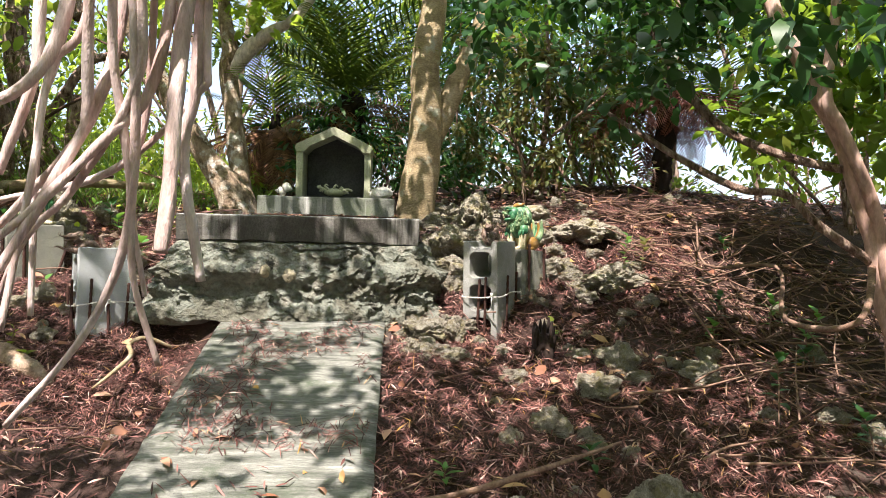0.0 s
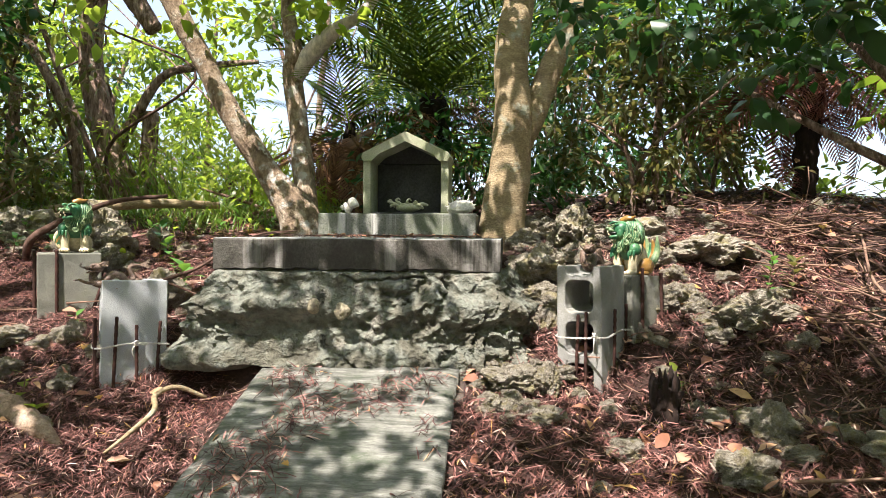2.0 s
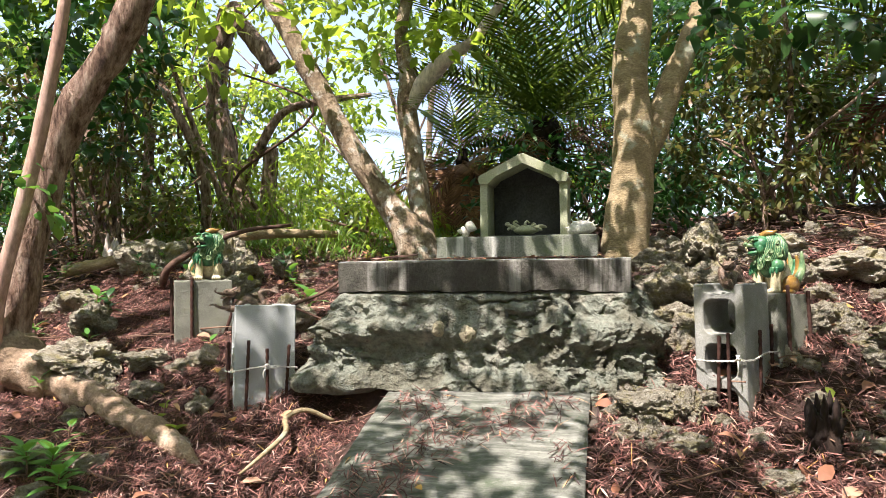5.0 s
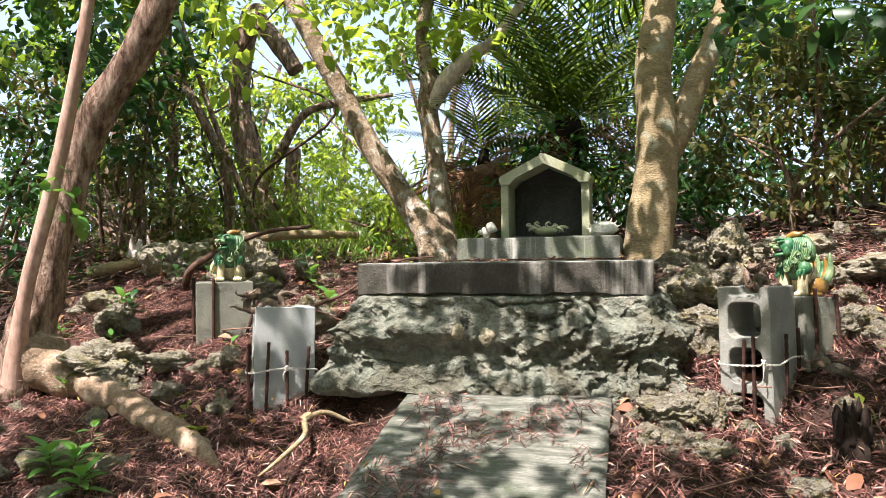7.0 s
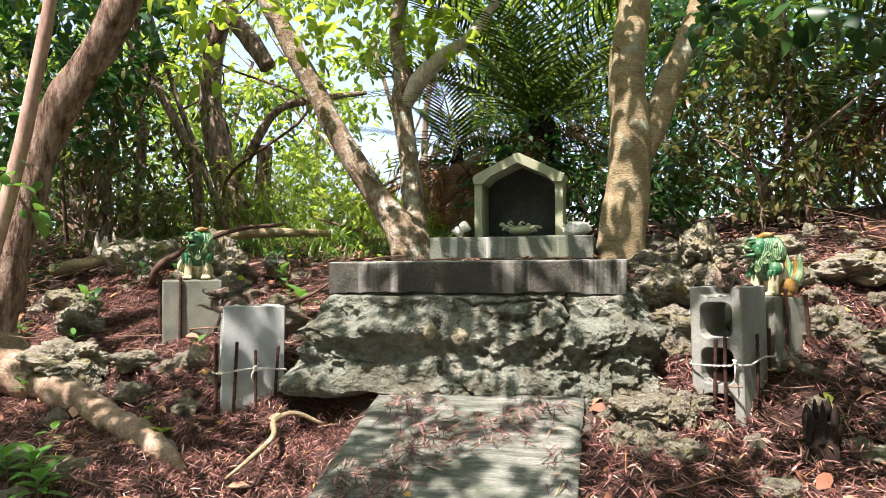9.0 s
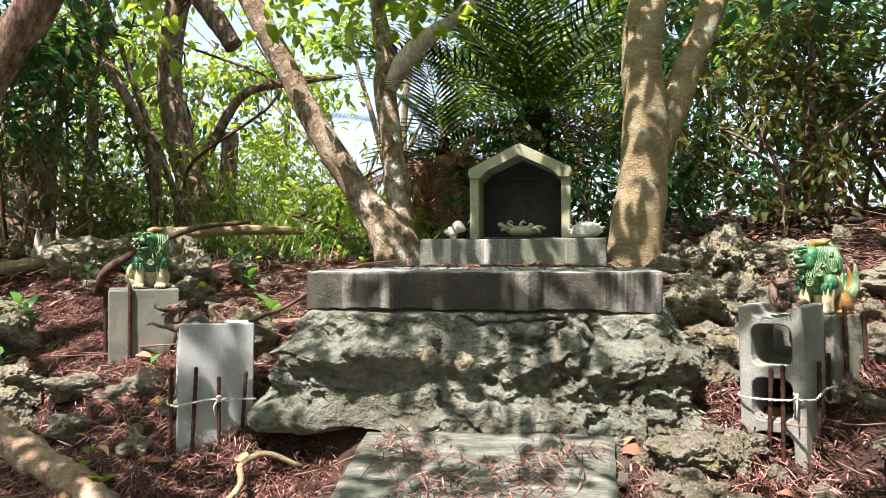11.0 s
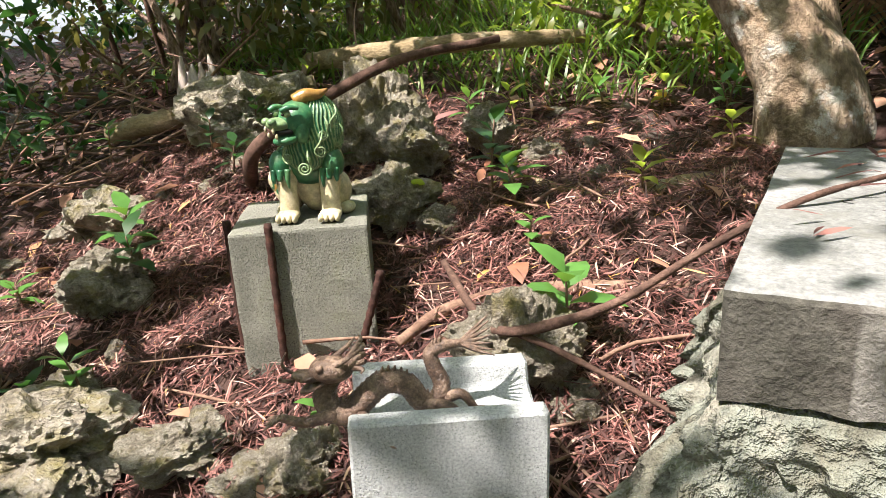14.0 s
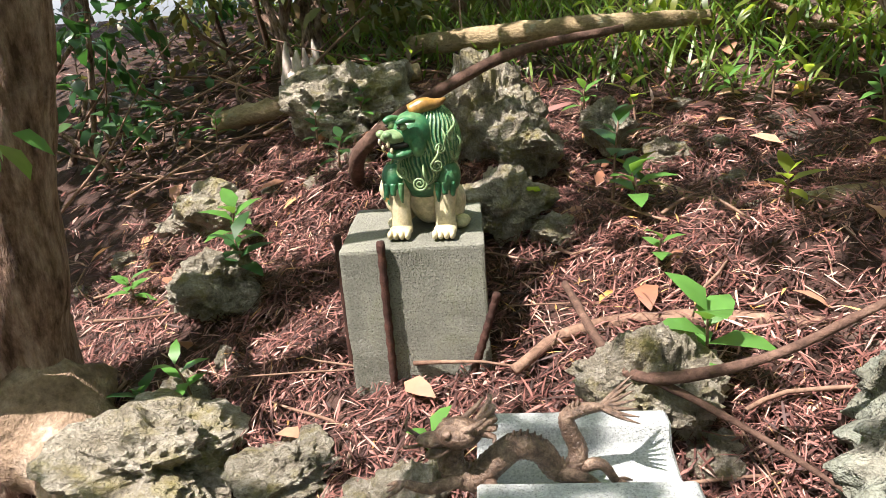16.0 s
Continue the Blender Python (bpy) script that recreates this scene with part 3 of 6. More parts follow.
def shrine_roof():
    bm = bmesh.new()
    prof = [(-0.188, 0.232), (-0.196, 0.250), (-0.190, 0.268), (-0.006, 0.359), (0.006, 0.359), (0.190, 0.268), (0.196, 0.250), (0.188, 0.232),
            (0.150, 0.232), (0.120, 0.262), (0.0, 0.318), (-0.120, 0.262), (-0.150, 0.232)]
    ys = [-0.016, -0.010, 0.06, 0.14, HD + 0.01]
    rings = []
    for k, y in enumerate(ys):
        s = 0.988 if k == 0 else 1.0
        rings.append([bm.verts.new((x * s, y, 0.24 + (z - 0.24) * s + 0.001 * noise.noise((x * 30, y * 30, z * 30)))) for x, z in prof])
    n = len(prof)
    for a, b in zip(rings, rings[1:]):
        for i in range(n):
            bm.faces.new((a[i], a[(i + 1) % n], b[(i + 1) % n], b[i]))
    for ring in (rings[0], rings[-1]):
        pairs = [(0, 1, 2, 12), (2, 3, 11, 12), (3, 4, 10, 11), (4, 5, 9, 10), (5, 6, 7, 8), (5, 8, 9)]
        for f in pairs:
            bm.faces.new([ring[i] for i in f])
    bmesh.ops.recalc_face_normals(bm, faces=bm.faces[:])
    return part("roof", bm, M["mossy_concrete"], house, "pale mossy concrete gable roof", smooth=False)


shrine_roof()


def back_gable():
    bm = bmesh.new()
    pts = [(-0.150, 0.235), (0.150, 0.235), (0.120, 0.266), (0.0, 0.322), (-0.120, 0.266)]
    a = [bm.verts.new((x, HD - 0.03, z)) for x, z in pts]
    b = [bm.verts.new((x, HD - 0.002, z)) for x, z in pts]
    bm.faces.new(a)
    bm.faces.new(b)
    for i in range(5):
        bm.faces.new((a[i], a[(i + 1) % 5], b[(i + 1) % 5], b[i]))
    bmesh.ops.recalc_face_normals(bm, faces=bm.faces[:])
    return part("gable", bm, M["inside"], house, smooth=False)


back_gable()


# ---- concrete blocks ----
def hollow_block(name, m, label, mat, W=0.20, D=0.15, H=0.45):
    """A hollow block stood on end: cells run across its width; grooved ends."""
    bm = bmesh.new()
    s = 0.026
    out = [(0, 0), (0, H), (s, H), (s + 0.008, H - 0.022), (D / 2, H - 0.032), (D - s - 0.008, H - 0.022), (D - s, H), (D, H), (D, 0),
           (D - s, 0), (D - s - 0.008, 0.022), (D / 2, 0.032), (s + 0.008, 0.022), (s, 0)]
    loops = [out]
    for c in (0.095, 0.225, 0.355):
        hh, hd, r = 0.051, D / 2 - s - 0.002, 0.024
        loop = []
        for cx, cz, a0 in ((hd - r, hh - r, 0), (-hd + r, hh - r, 90), (-hd + r, -hh + r, 180), (hd - r, -hh + r, 270)):
            for k in range(4):
                a = radians(a0 + 30 * k)
                loop.append((D / 2 + cx + r * math.cos(a), c * H / 0.45 + cz + r * math.sin(a)))
        loops.append(loop)
    edges = []
    for lp in loops:
        vs = [bm.verts.new((-W / 2, y, z)) for y, z in lp]
        edges += [bm.edges.new((vs[i], vs[(i + 1) % len(vs)])) for i in range(len(vs))]
    bmesh.ops.triangle_fill(bm, use_beauty=True, use_dissolve=False, edges=edges)
    r = bmesh.ops.extrude_face_region(bm, geom=bm.faces[:])
    for v in [g for g in r["geom"] if isinstance(g, bmesh.types.BMVert)]:
        v.co.x += W
    bmesh.ops.recalc_face_normals(bm, faces=bm.faces[:])
    sharp = [e for e in bm.edges if len(e.link_faces) == 2 and e.calc_face_angle() > 0.7]
    bmesh.ops.bevel(bm, geom=sharp, offset=0.003, segments=1, affect='EDGES')
    ob = part(name, bm, mat, None, smooth=False)
    ob.matrix_basis = m
    return tagged(ob, label, "concrete block")


hollow_block("concrete_block", pose(-0.240, -0.080, -0.018, -1, 1.5, 33), "pale grey hollow concrete block standing on end", M["block"], D=0.145)
hollow_block("concrete_block", pose(1.322, -0.020, 0.045, -1, 0, 60), "grey hollow concrete block on end, cells facing the path", M["grey_block"], W=0.19, D=0.15)


def pedestal(m, label, s=(0.215, 0.215, 0.26)):
    bm = box_bm(-s[0] / 2, s[0] / 2, 0, s[1], 0, s[2], 0.005, 8, 0.0022, 30)
    ob = part("pedestal_block", bm, M["old_block"], None, smooth=False)
    ob.matrix_basis = m
    tagged(ob, label, "concrete block")
    return ob


pedestal(pose(-0.645, 0.218, 0.25, 0, 0, 34), "rough grey concrete block pedestal under a lion statue")
pedestal(pose(1.455, 0.145, 0.232, -3, 3, 50), "mossy grey concrete block pedestal under a lion statue", (0.19, 0.20, 0.225))


# ---- trees ----
def tree(name, label, at, parts_list, leaves=None):
    t = tagged(empty(name, pose(*at)), label, "tree", group="trees round the altar")
    inv = Vector(at)
    for pname, pts, mat, kw in parts_list:
        limb(pname, [(x - inv.x, y - inv.y, z - inv.z, r) for x, y, z, r in pts], mat, t, **kw)
    return t


big = dict(seg=20, steps=60, rough=0.06)
mid = dict(seg=14, steps=44, rough=0.06)
small = dict(seg=8, steps=26, rough=0.06)
tree("tree", "smooth tan tree trunk that forks behind the altar", (0.96, 0.86, 0.5), [
    ("trunk", [(0.955, 0.86, 0.42, 0.125), (0.955, 0.86, 0.58, 0.108), (0.97, 0.86, 0.76, 0.095), (0.99, 0.86, 0.90, 0.088), (1.0, 0.87, 1.12, 0.082), (0.99, 0.89, 1.40, 0.075), (1.03, 0.93, 1.72, 0.068), (1.04, 1.0, 2.3, 0.06), (1.1, 1.0, 3.2, 0.04)], M["bark_tan"], dict(seg=22, steps=70, rough=0.045, knots=0.1)),
    ("branch", [(1.02, 0.90, 0.98, 0.06), (1.10, 0.93, 1.16, 0.058), (1.19, 0.96, 1.40, 0.052), (1.31, 1.0, 1.70, 0.046), (1.48, 1.05, 2.3, 0.036), (1.6, 1.1, 3.0, 0.02)], M["bark_tan"], mid)])
tree("tree", "grey forked tree with a leaning stem and pale limbs", (0.02, 1.0, 0.55), [
    ("trunk", [(0.03, 0.98, 0.45, 0.125), (0.02, 0.98, 0.62, 0.105), (-0.03, 0.99, 0.72, 0.085), (-0.10, 1.0, 0.80, 0.066), (-0.27, 1.0, 1.05, 0.055), (-0.40, 1.0, 1.27, 0.052), (-0.52, 1.0, 1.50, 0.05), (-0.72, 1.0, 1.86, 0.047), (-0.95, 1.05, 2.25, 0.042), (-1.2, 1.1, 2.9, 0.03)], M["bark_grey"], big),
    ("stem", [(0.02, 1.02, 0.60, 0.07), (0.0, 1.10, 0.76, 0.058), (-0.04, 1.18, 0.95, 0.052), (-0.07, 1.22, 1.12, 0.05), (-0.11, 1.24, 1.38, 0.05), (-0.10, 1.24, 1.50, 0.046), (-0.14, 1.25, 1.76, 0.035), (-0.11, 1.27, 2.05, 0.03), (-0.2, 1.3, 2.7, 0.02)], M["bark_grey"], mid),
    # Limb in paler bark than its stem: sunlight put into the colour.
    ("branch", [(-0.105, 1.24, 1.36, 0.045), (-0.05, 1.24, 1.45, 0.045), (0.05, 1.22, 1.55, 0.042), (0.14, 1.2, 1.61, 0.034), (0.25, 1.2, 1.68, 0.026), (0.43, 1.2, 1.90, 0.02), (0.7, 1.2, 2.3, 0.012)], M["bark_pale"], mid)])
tree("tree", "crooked brown trunk, snapped off, with a hanging log", (-1.66, 2.4, 0.75), [
    ("trunk", [(-1.60, 2.4, 0.70, 0.15), (-1.66, 2.4, 0.92, 0.11), (-1.76, 2.4, 1.20, 0.095), (-1.83, 2.4, 1.45, 0.09), (-1.88, 2.4, 1.78, 0.078), (-1.85, 2.4, 2.15, 0.075), (-1.77, 2.4, 2.42, 0.08)], M["bark_brown"], big),
    ("broken_branch", [(-1.74, 2.38, 2.44, 0.06), (-1.66, 2.36, 2.30, 0.06), (-1.52, 2.34, 2.13, 0.065), (-1.40, 2.34, 1.95, 0.06)], M["bark_brown"], mid),
    ("stem", [(-1.50, 2.5, 0.75, 0.06), (-1.50, 2.45, 1.05, 0.055), (-1.48, 2.45, 1.42, 0.05)], M["bark_brown"], small),
    ("branch", [(-1.70, 2.4, 1.15, 0.04), (-1.55, 2.4, 1.40, 0.036), (-1.35, 2.4, 1.66, 0.03), (-1.0, 2.4, 1.72, 0.024), (-0.7, 2.4, 1.74, 0.015)], M["bark_brown"], small)])
T4 = tree("tree", "thick rough brown tree trunk with spreading roots", (-1.13, -0.06, 0.2), [
    ("trunk", [(-1.300, -0.100, 0.02, 0.14), (-1.285, -0.100, 0.20, 0.108), (-1.258, -0.095, 0.34, 0.086), (-1.228, -0.070, 0.50, 0.076), (-1.180, -0.040, 0.77, 0.064), (-1.128, -0.010, 1.00, 0.062), (-1.028, 0.020, 1.214, 0.063), (-0.893, 0.050, 1.43, 0.058), (-0.70, 0.07, 1.85, 0.05), (-0.5, 0.08, 2.9, 0.03)], M["bark_brown"], dict(seg=32, steps=110, rough=0.10, knots=0.14)),
    ("stem", [(-1.25, -0.19, 0.10, 0.05), (-1.209, -0.2, 0.34, 0.030), (-1.178, -0.2, 0.504, 0.026), (-1.113, -0.2, 0.705, 0.025), (-1.033, -0.2, 0.967, 0.025), (-0.97, -0.2, 1.227, 0.023), (-0.915, -0.2, 1.486, 0.021), (-0.8, -0.18, 2.3, 0.012)], M["bark_pink"], mid),
    ("root", [(-1.22, -0.10, 0.24, 0.11), (-1.08, -0.13, 0.185, 0.072), (-0.92, -0.16, 0.15, 0.055), (-0.76, -0.215, 0.115, 0.046), (-0.62, -0.272, 0.085, 0.043), (-0.46, -0.335, 0.05, 0.040), (-0.36, -0.375, 0.02, 0.030), (-0.28, -0.40, -0.02, 0.012)], M["bark_root"], dict(seg=20, steps=80, rough=0.15, freq=12)),
    ("root", [(-1.2, -0.1, 0.2, 0.06), (-1.3, -0.3, 0.06, 0.05), (-1.35, -0.6, -0.03, 0.03)], M["bark_brown"], mid),
    ("root", [(0.02, -0.10, 0.06, 0.006), (-0.06, -0.14, 0.10, 0.008), (-0.10, -0.20, 0.085, 0.009), (-0.07, -0.27, 0.055, 0.008), (-0.10, -0.36, 0.01, 0.007), (-0.14, -0.42, -0.03, 0.004)], M["bark_tan"], small)])
right_tree = tree("tree", "thin twisting tree stem with low leafy branches", (2.4, -0.8, -0.1), [
    ("trunk", [(2.42, -0.80, -0.20, 0.027), (2.349, -0.882, 0.191, 0.026), (2.295, -0.873, 0.387, 0.027), (2.268, -0.867, 0.535, 0.026), (2.231, -0.861, 0.641, 0.025), (2.174, -0.852, 0.816, 0.024), (2.100, -0.844, 0.950, 0.027), (2.048, -0.838, 1.056, 0.024), (1.966, -0.829, 1.194, 0.022), (1.93, -0.75, 1.5, 0.018), (1.8, -0.7, 2.3, 0.014)], M["bark_pink"], dict(seg=16, steps=60, rough=0.10, freq=12)),
    ("stem", [(2.45, -0.78, -0.20, 0.024), (2.306, -0.893, 0.389, 0.022), (2.281, -0.887, 0.536, 0.020), (2.236, -0.891, 0.665, 0.019), (2.150, -0.880, 0.857, 0.018), (2.108, -0.864, 0.955, 0.017), (2.137, -0.840, 1.141, 0.015), (2.2, -0.8, 1.6, 0.012), (2.4, -0.8, 2.4, 0.008)], M["bark_pink"], mid),
    ("branch", [(2.277, -0.869, 0.469, 0.014), (2.109, -0.857, 0.580, 0.013), (2.035, -0.800, 0.671, 0.012), (1.923, -0.743, 0.687, 0.012), (1.787, -0.632, 0.779, 0.011), (1.672, -0.523, 0.879, 0.009), (1.565, -0.414, 0.977, 0.005)], M["bark_brown"], small),
    ("branch", [(2.171, -0.855, 0.746, 0.013), (2.049, -0.797, 0.781, 0.013), (1.924, -0.687, 0.857, 0.014), (1.857, -0.580, 0.960, 0.015), (1.776, -0.418, 1.179, 0.013), (1.6, -0.5, 1.5, 0.008)], M["bark_brown"], small),
    ("branch", [(2.31, -0.81, 0.5, 0.010), (2.08, -1.1, 0.33, 0.009), (2.05, -0.8, 0.30, 0.008), (2.2, -0.45, 0.44, 0.007), (2.14, 0.0, 0.42, 0.006), (2.3, 0.5, 0.6, 0.004)], M["twig"], small)])

# ---- far stems that stand among the undergrowth ----
def thin_tree(pts, mat, label):
    return tree("tree", label, pts[0][:3], [("trunk", pts, mat, small)])


thin_tree([(-1.62, 1.8, 0.60, 0.035), (-1.60, 1.8, 0.95, 0.032), (-1.62, 1.8, 1.12, 0.034), (-1.68, 1.8, 1.32, 0.032), (-1.88, 1.8, 1.68, 0.028), (-2.12, 1.8, 2.05, 0.022), (-2.3, 1.8, 2.6, 0.015)], M["bark_brown"], "slim bent grey-brown sapling stem")
thin_tree([(-1.50, 2.0, 0.7, 0.022), (-1.66, 1.95, 1.2, 0.020), (-1.78, 1.9, 1.55, 0.018), (-2.0, 1.85, 2.25, 0.014), (-2.1, 1.8, 2.8, 0.01)], M["bark_brown"], "slim dark sapling stem leaning over")
thin_tree([(-2.4, 2.2, 0.6, 0.04), (-2.3, 2.2, 1.4, 0.036), (-2.35, 2.2, 2.2, 0.03), (-2.2, 2.2, 3.2, 0.02)], M["bark_brown"], "slim dark stem in the undergrowth")
thin_tree([(-0.45, 3.2, 0.7, 0.03), (-0.5, 3.2, 1.5, 0.026), (-0.42, 3.2, 2.4, 0.02), (-0.5, 3.2, 3.2, 0.012)], M["bark_grey"], "slim pale stem in the undergrowth")
thin_tree([(1.75, 1.45, 0.7, 0.022), (1.72, 1.42, 1.0, 0.018), (1.74, 1.40, 1.4, 0.014), (1.7, 1.4, 2.0, 0.008)], M["bark_brown"], "slim dark shrub stem among leaves")
thin_tree([(2.9, 2.6, 0.5, 0.05), (2.95, 2.6, 1.4, 0.045), (3.0, 2.6, 2.6, 0.035), (3.1, 2.6, 3.5, 0.02)], M["bark_brown"], "dark trunk among far leaves")
thin_tree([(-3.6, 3.0, 0.4, 0.07), (-3.5, 3.0, 1.4, 0.06), (-3.3, 3.0, 2.4, 0.05), (-3.2, 3.0, 3.5, 0.03)], M["bark_brown"], "dark trunk among far leaves")


for i in range(12):
    x, y = RNG.uniform(-3.0, -1.4), RNG.uniform(1.0, 2.6)
    q = [(x, y, lie(x, y) - 0.05, 0.013)]
    for k in range(1, 5):
        q.append((x + RNG.normal(0, 0.12) * k, y + RNG.normal(0, 0.08) * k, lie(x, y) + 0.42 * k, 0.013 - 0.0022 * k))
    thin_tree(q, M["twig_dark"], "thin crooked dark sapling stem")


# ---- canopy: crowns of many leaves over the clearing ----
def clumps_in(n, lo, hi, r0, r1):
    lo, hi = np.array(lo), np.array(hi)
    c = lo + RNG.random((n, 3)) * (hi - lo)
    return np.hstack([c, RNG.uniform(r0, r1, (n, 1))])


def crown(owner, n, lo, hi, per, length, width, mat, r0=0.14, r1=0.30, label="", gaps=()):
    cl = clumps_in(n, lo, hi, r0, r1)
    for gx, gy, gr in gaps:
        cl = cl[np.hypot(cl[:, 0] - gx, cl[:, 1] - gy) > gr]
    ob = foliage("crown", cl, per, length, width, mat, None, label)
    ob.parent = owner
    ob.matrix_parent_inverse = Matrix.Translation(-Vector(owner.matrix_basis.translation))
    return ob


TREES = {k: o for k, o in zip(("tan", "fork", "snapped"), [o for o in scene.objects if o.name.split(".")[0] == "tree" and o.type == 'EMPTY'][:3])}
# Unseen canopy that dapples the sun; gaps are placed to light chosen spots.
crown(T4, 92, (-4.2, -4.6, 2.0), (-0.4, -0.4, 2.9), 95, 0.095, 0.048, M["leaf"], 0.16, 0.36, "", [(-1.45, -1.15, 0.40), (-0.95, -0.45, 0.32), (-0.43, -1.15, 0.26), (-0.52, -0.74, 0.18), (-0.22, -2.95, 0.52)])
crown(right_tree, 172, (-0.4, -5.0, 2.0), (4.0, -1.2, 2.9), 95, 0.095, 0.048, M["leaf"], 0.16, 0.36, "", [(-0.22, -2.95, 0.56), (0.12, -3.35, 0.42), (1.6, -1.25, 0.40), (1.35, -2.2, 0.38), (0.42, -1.28, 0.21), (-0.43, -1.2, 0.24)])
crown(TREES["tan"], 108, (0.0, -1.2, 2.2), (4.0, 2.2, 3.1), 95, 0.09, 0.045, M["leaf"], 0.16, 0.34, "", [(1.55, -0.7, 0.68), (1.12, -0.70, 0.40), (0.42, -1.28, 0.21)])
crown(TREES["fork"], 96, (-3.4, -0.4, 2.2), (0.4, 2.4, 3.1), 95, 0.09, 0.045, M["leaf"], 0.16, 0.34, "", [(-0.95, -0.3, 0.36), (-0.52, -0.74, 0.18)])
# low leafy boughs over the path
crown(right_tree, 34, (1.12, -0.90, 1.03), (1.9, -0.35, 1.42), 34, 0.046, 0.034, M["leaf_dark"], 0.06, 0.11)
crown(right_tree, 26, (1.45, -1.5, 0.95), (2.4, -0.5, 1.65), 30, 0.07, 0.042, M["leaf_dark"], 0.08, 0.16)
crown(right_tree, 62, (2.25, -1.0, 0.85), (3.2, 0.3, 1.8), 30, 0.085, 0.055, M["leaf"], 0.08, 0.18)
crown(right_tree, 14, (1.7, -0.1, 1.45), (3.2, 0.8, 2.3), 34, 0.085, 0.055, M["leaf_dark"], 0.08, 0.2)
# Extra unseen clumps high up, placed to shade the altar top.
crown(TREES["fork"], 5, (-0.3, -1.0, 2.3), (0.4, -0.4, 2.7), 95, 0.09, 0.045, M["leaf"], 0.16, 0.30)
crown(TREES["fork"], 15, (-1.3, 0.5, 1.50), (0.25, 1.3, 1.95), 16, 0.085, 0.05, M["leaf_bright"], 0.08, 0.16)
crown(T4, 3, (-1.08, -0.24, 0.74), (-1.0, -0.16, 0.86), 9, 0.06, 0.042, M["sapling"], 0.04, 0.07)
crown(T4, 34, (-2.3, 0.3, 1.15), (-1.15, 1.1, 2.0), 26, 0.075, 0.044, M["leaf_dark"], 0.06, 0.16)


# ---- shrubs and undergrowth behind ----
SKY_GAPS = [(-0.75, 3.3, 0.42), (-0.98, 4.2, 0.50), (-1.2, 5.0, 0.55), (-1.55, 6.2, 0.70), (3.0, 3.4, 0.45), (3.5, 4.2, 0.6), (4.3, 5.4, 0.8), (-3.2, 4.6, 0.35), (0.15, 4.0, 0.3), (0.15, 5.4, 0.35), (0.1, 6.4, 0.4)]


def open_sky(cl):
    """Leaves out clumps that would fill the gaps between far crowns."""
    keep = np.ones(len(cl), bool)
    for x, y, r in SKY_GAPS:
        keep &= (np.hypot(cl[:, 0] - x, cl[:, 1] - y) > r) | (cl[:, 2] < 1.05) | (cl[:, 2] > 2.7)
    return cl[keep]


def shrub(label, at, n, lo, hi, per, length, width, mat, stems=5, r0=0.10, r1=0.24, leafname="leaves"):
    s = tagged(empty("shrub", pose(*at)), label, "shrub", group="undergrowth shrubs")
    cl = open_sky(clumps_in(n, lo, hi, r0, r1))
    ob = foliage(leafname, cl, per, length, width, mat, None)
    ob.parent = s
    ob.matrix_parent_inverse = Matrix.Translation(-Vector(at))
    for k in range(stems):
        c = cl[(k * 7) % len(cl)]
        x0, y0 = at[0] + RNG.uniform(-0.2, 0.2), at[1] + RNG.uniform(-0.2, 0.2)
        pts = [(x0, y0, lie(x0, y0) - 0.05, 0.014), ((x0 * 2 + c[0]) / 3 + RNG.uniform(-.1, .1), (y0 * 2 + c[1]) / 3, at[2] + (c[2] - at[2]) * 0.4, 0.011), (c[0], c[1], c[2], 0.005)]
        st = limb("stem", pts, M["bark_brown"], None, seg=6, steps=12)
        st.parent = s
        st.matrix_parent_inverse = Matrix.Translation(-Vector(at))
    return s


def under(x, y):
    return (x, y, lie(x, y))


shrub("olive-leaved shrub with thin dark stems", under(1.75, 1.4), 90, (1.2, 1.1, 0.80), (2.25, 1.8, 1.66), 36, 0.060, 0.024, M["leaf_olive"], 9, 0.07, 0.16)
shrub("dense dark green shrub behind the mound", under(2.3, 2.0), 26, (1.6, 1.7, 1.0), (2.7, 2.8, 2.2), 36, 0.07, 0.032, M["leaf"], 5)
shrub("tangled twiggy shrub with dull olive leaves", under(-1.9, 1.3), 84, (-2.8, 1.0, 0.6), (-1.35, 1.9, 1.75), 36, 0.06, 0.026, M["leaf_olive"], 14, 0.08, 0.2)
shrub("tangled dark shrub beyond the lion statue", under(-2.5, 2.0), 60, (-3.6, 1.4, 0.7), (-1.9, 2.8, 2.1), 40, 0.065, 0.028, M["leaf_dark"], 10)
shrub("leafy dark shrub at the foot of the thick tree", under(-2.1, 0.5), 12, (-2.5, 0.25, 0.45), (-1.8, 0.9, 1.1), 34, 0.065, 0.032, M["leaf_dark"], 5)
shrub("bright green sunlit shrub under the forked tree", under(-0.35, 1.7), 28, (-0.8, 1.4, 0.70), (0.0, 2.1, 0.95), 34, 0.06, 0.02, M["leaf_bright"], 4, 0.06, 0.14)
shrub("bright sunlit bamboo-like shrub on the brow", under(-1.1, 2.5), 50, (-2.2, 2.2, 0.85), (-0.4, 3.0, 1.35), 40, 0.10, 0.014, M["leaf_bright"], 5, 0.08, 0.2)
shrub("dark leafy shrub behind the stone shrine", under(0.7, 1.7), 30, (0.2, 1.35, 0.7), (1.3, 1.9, 1.25), 34, 0.075, 0.03, M["leaf_dark"], 4)
shrub("far sunlit thicket of small leaves", under(-1.5, 4.6), 100, (-4.5, 4.0, 1.0), (1.0, 5.6, 2.6), 42, 0.085, 0.036, M["leaf_bright"], 8, 0.12, 0.3)
shrub("far green thicket of small leaves", under(1.4, 4.4), 150, (-0.2, 3.6, 1.2), (3.2, 5.2, 3.2), 42, 0.085, 0.036, M["leaf_dark"], 8, 0.12, 0.3)
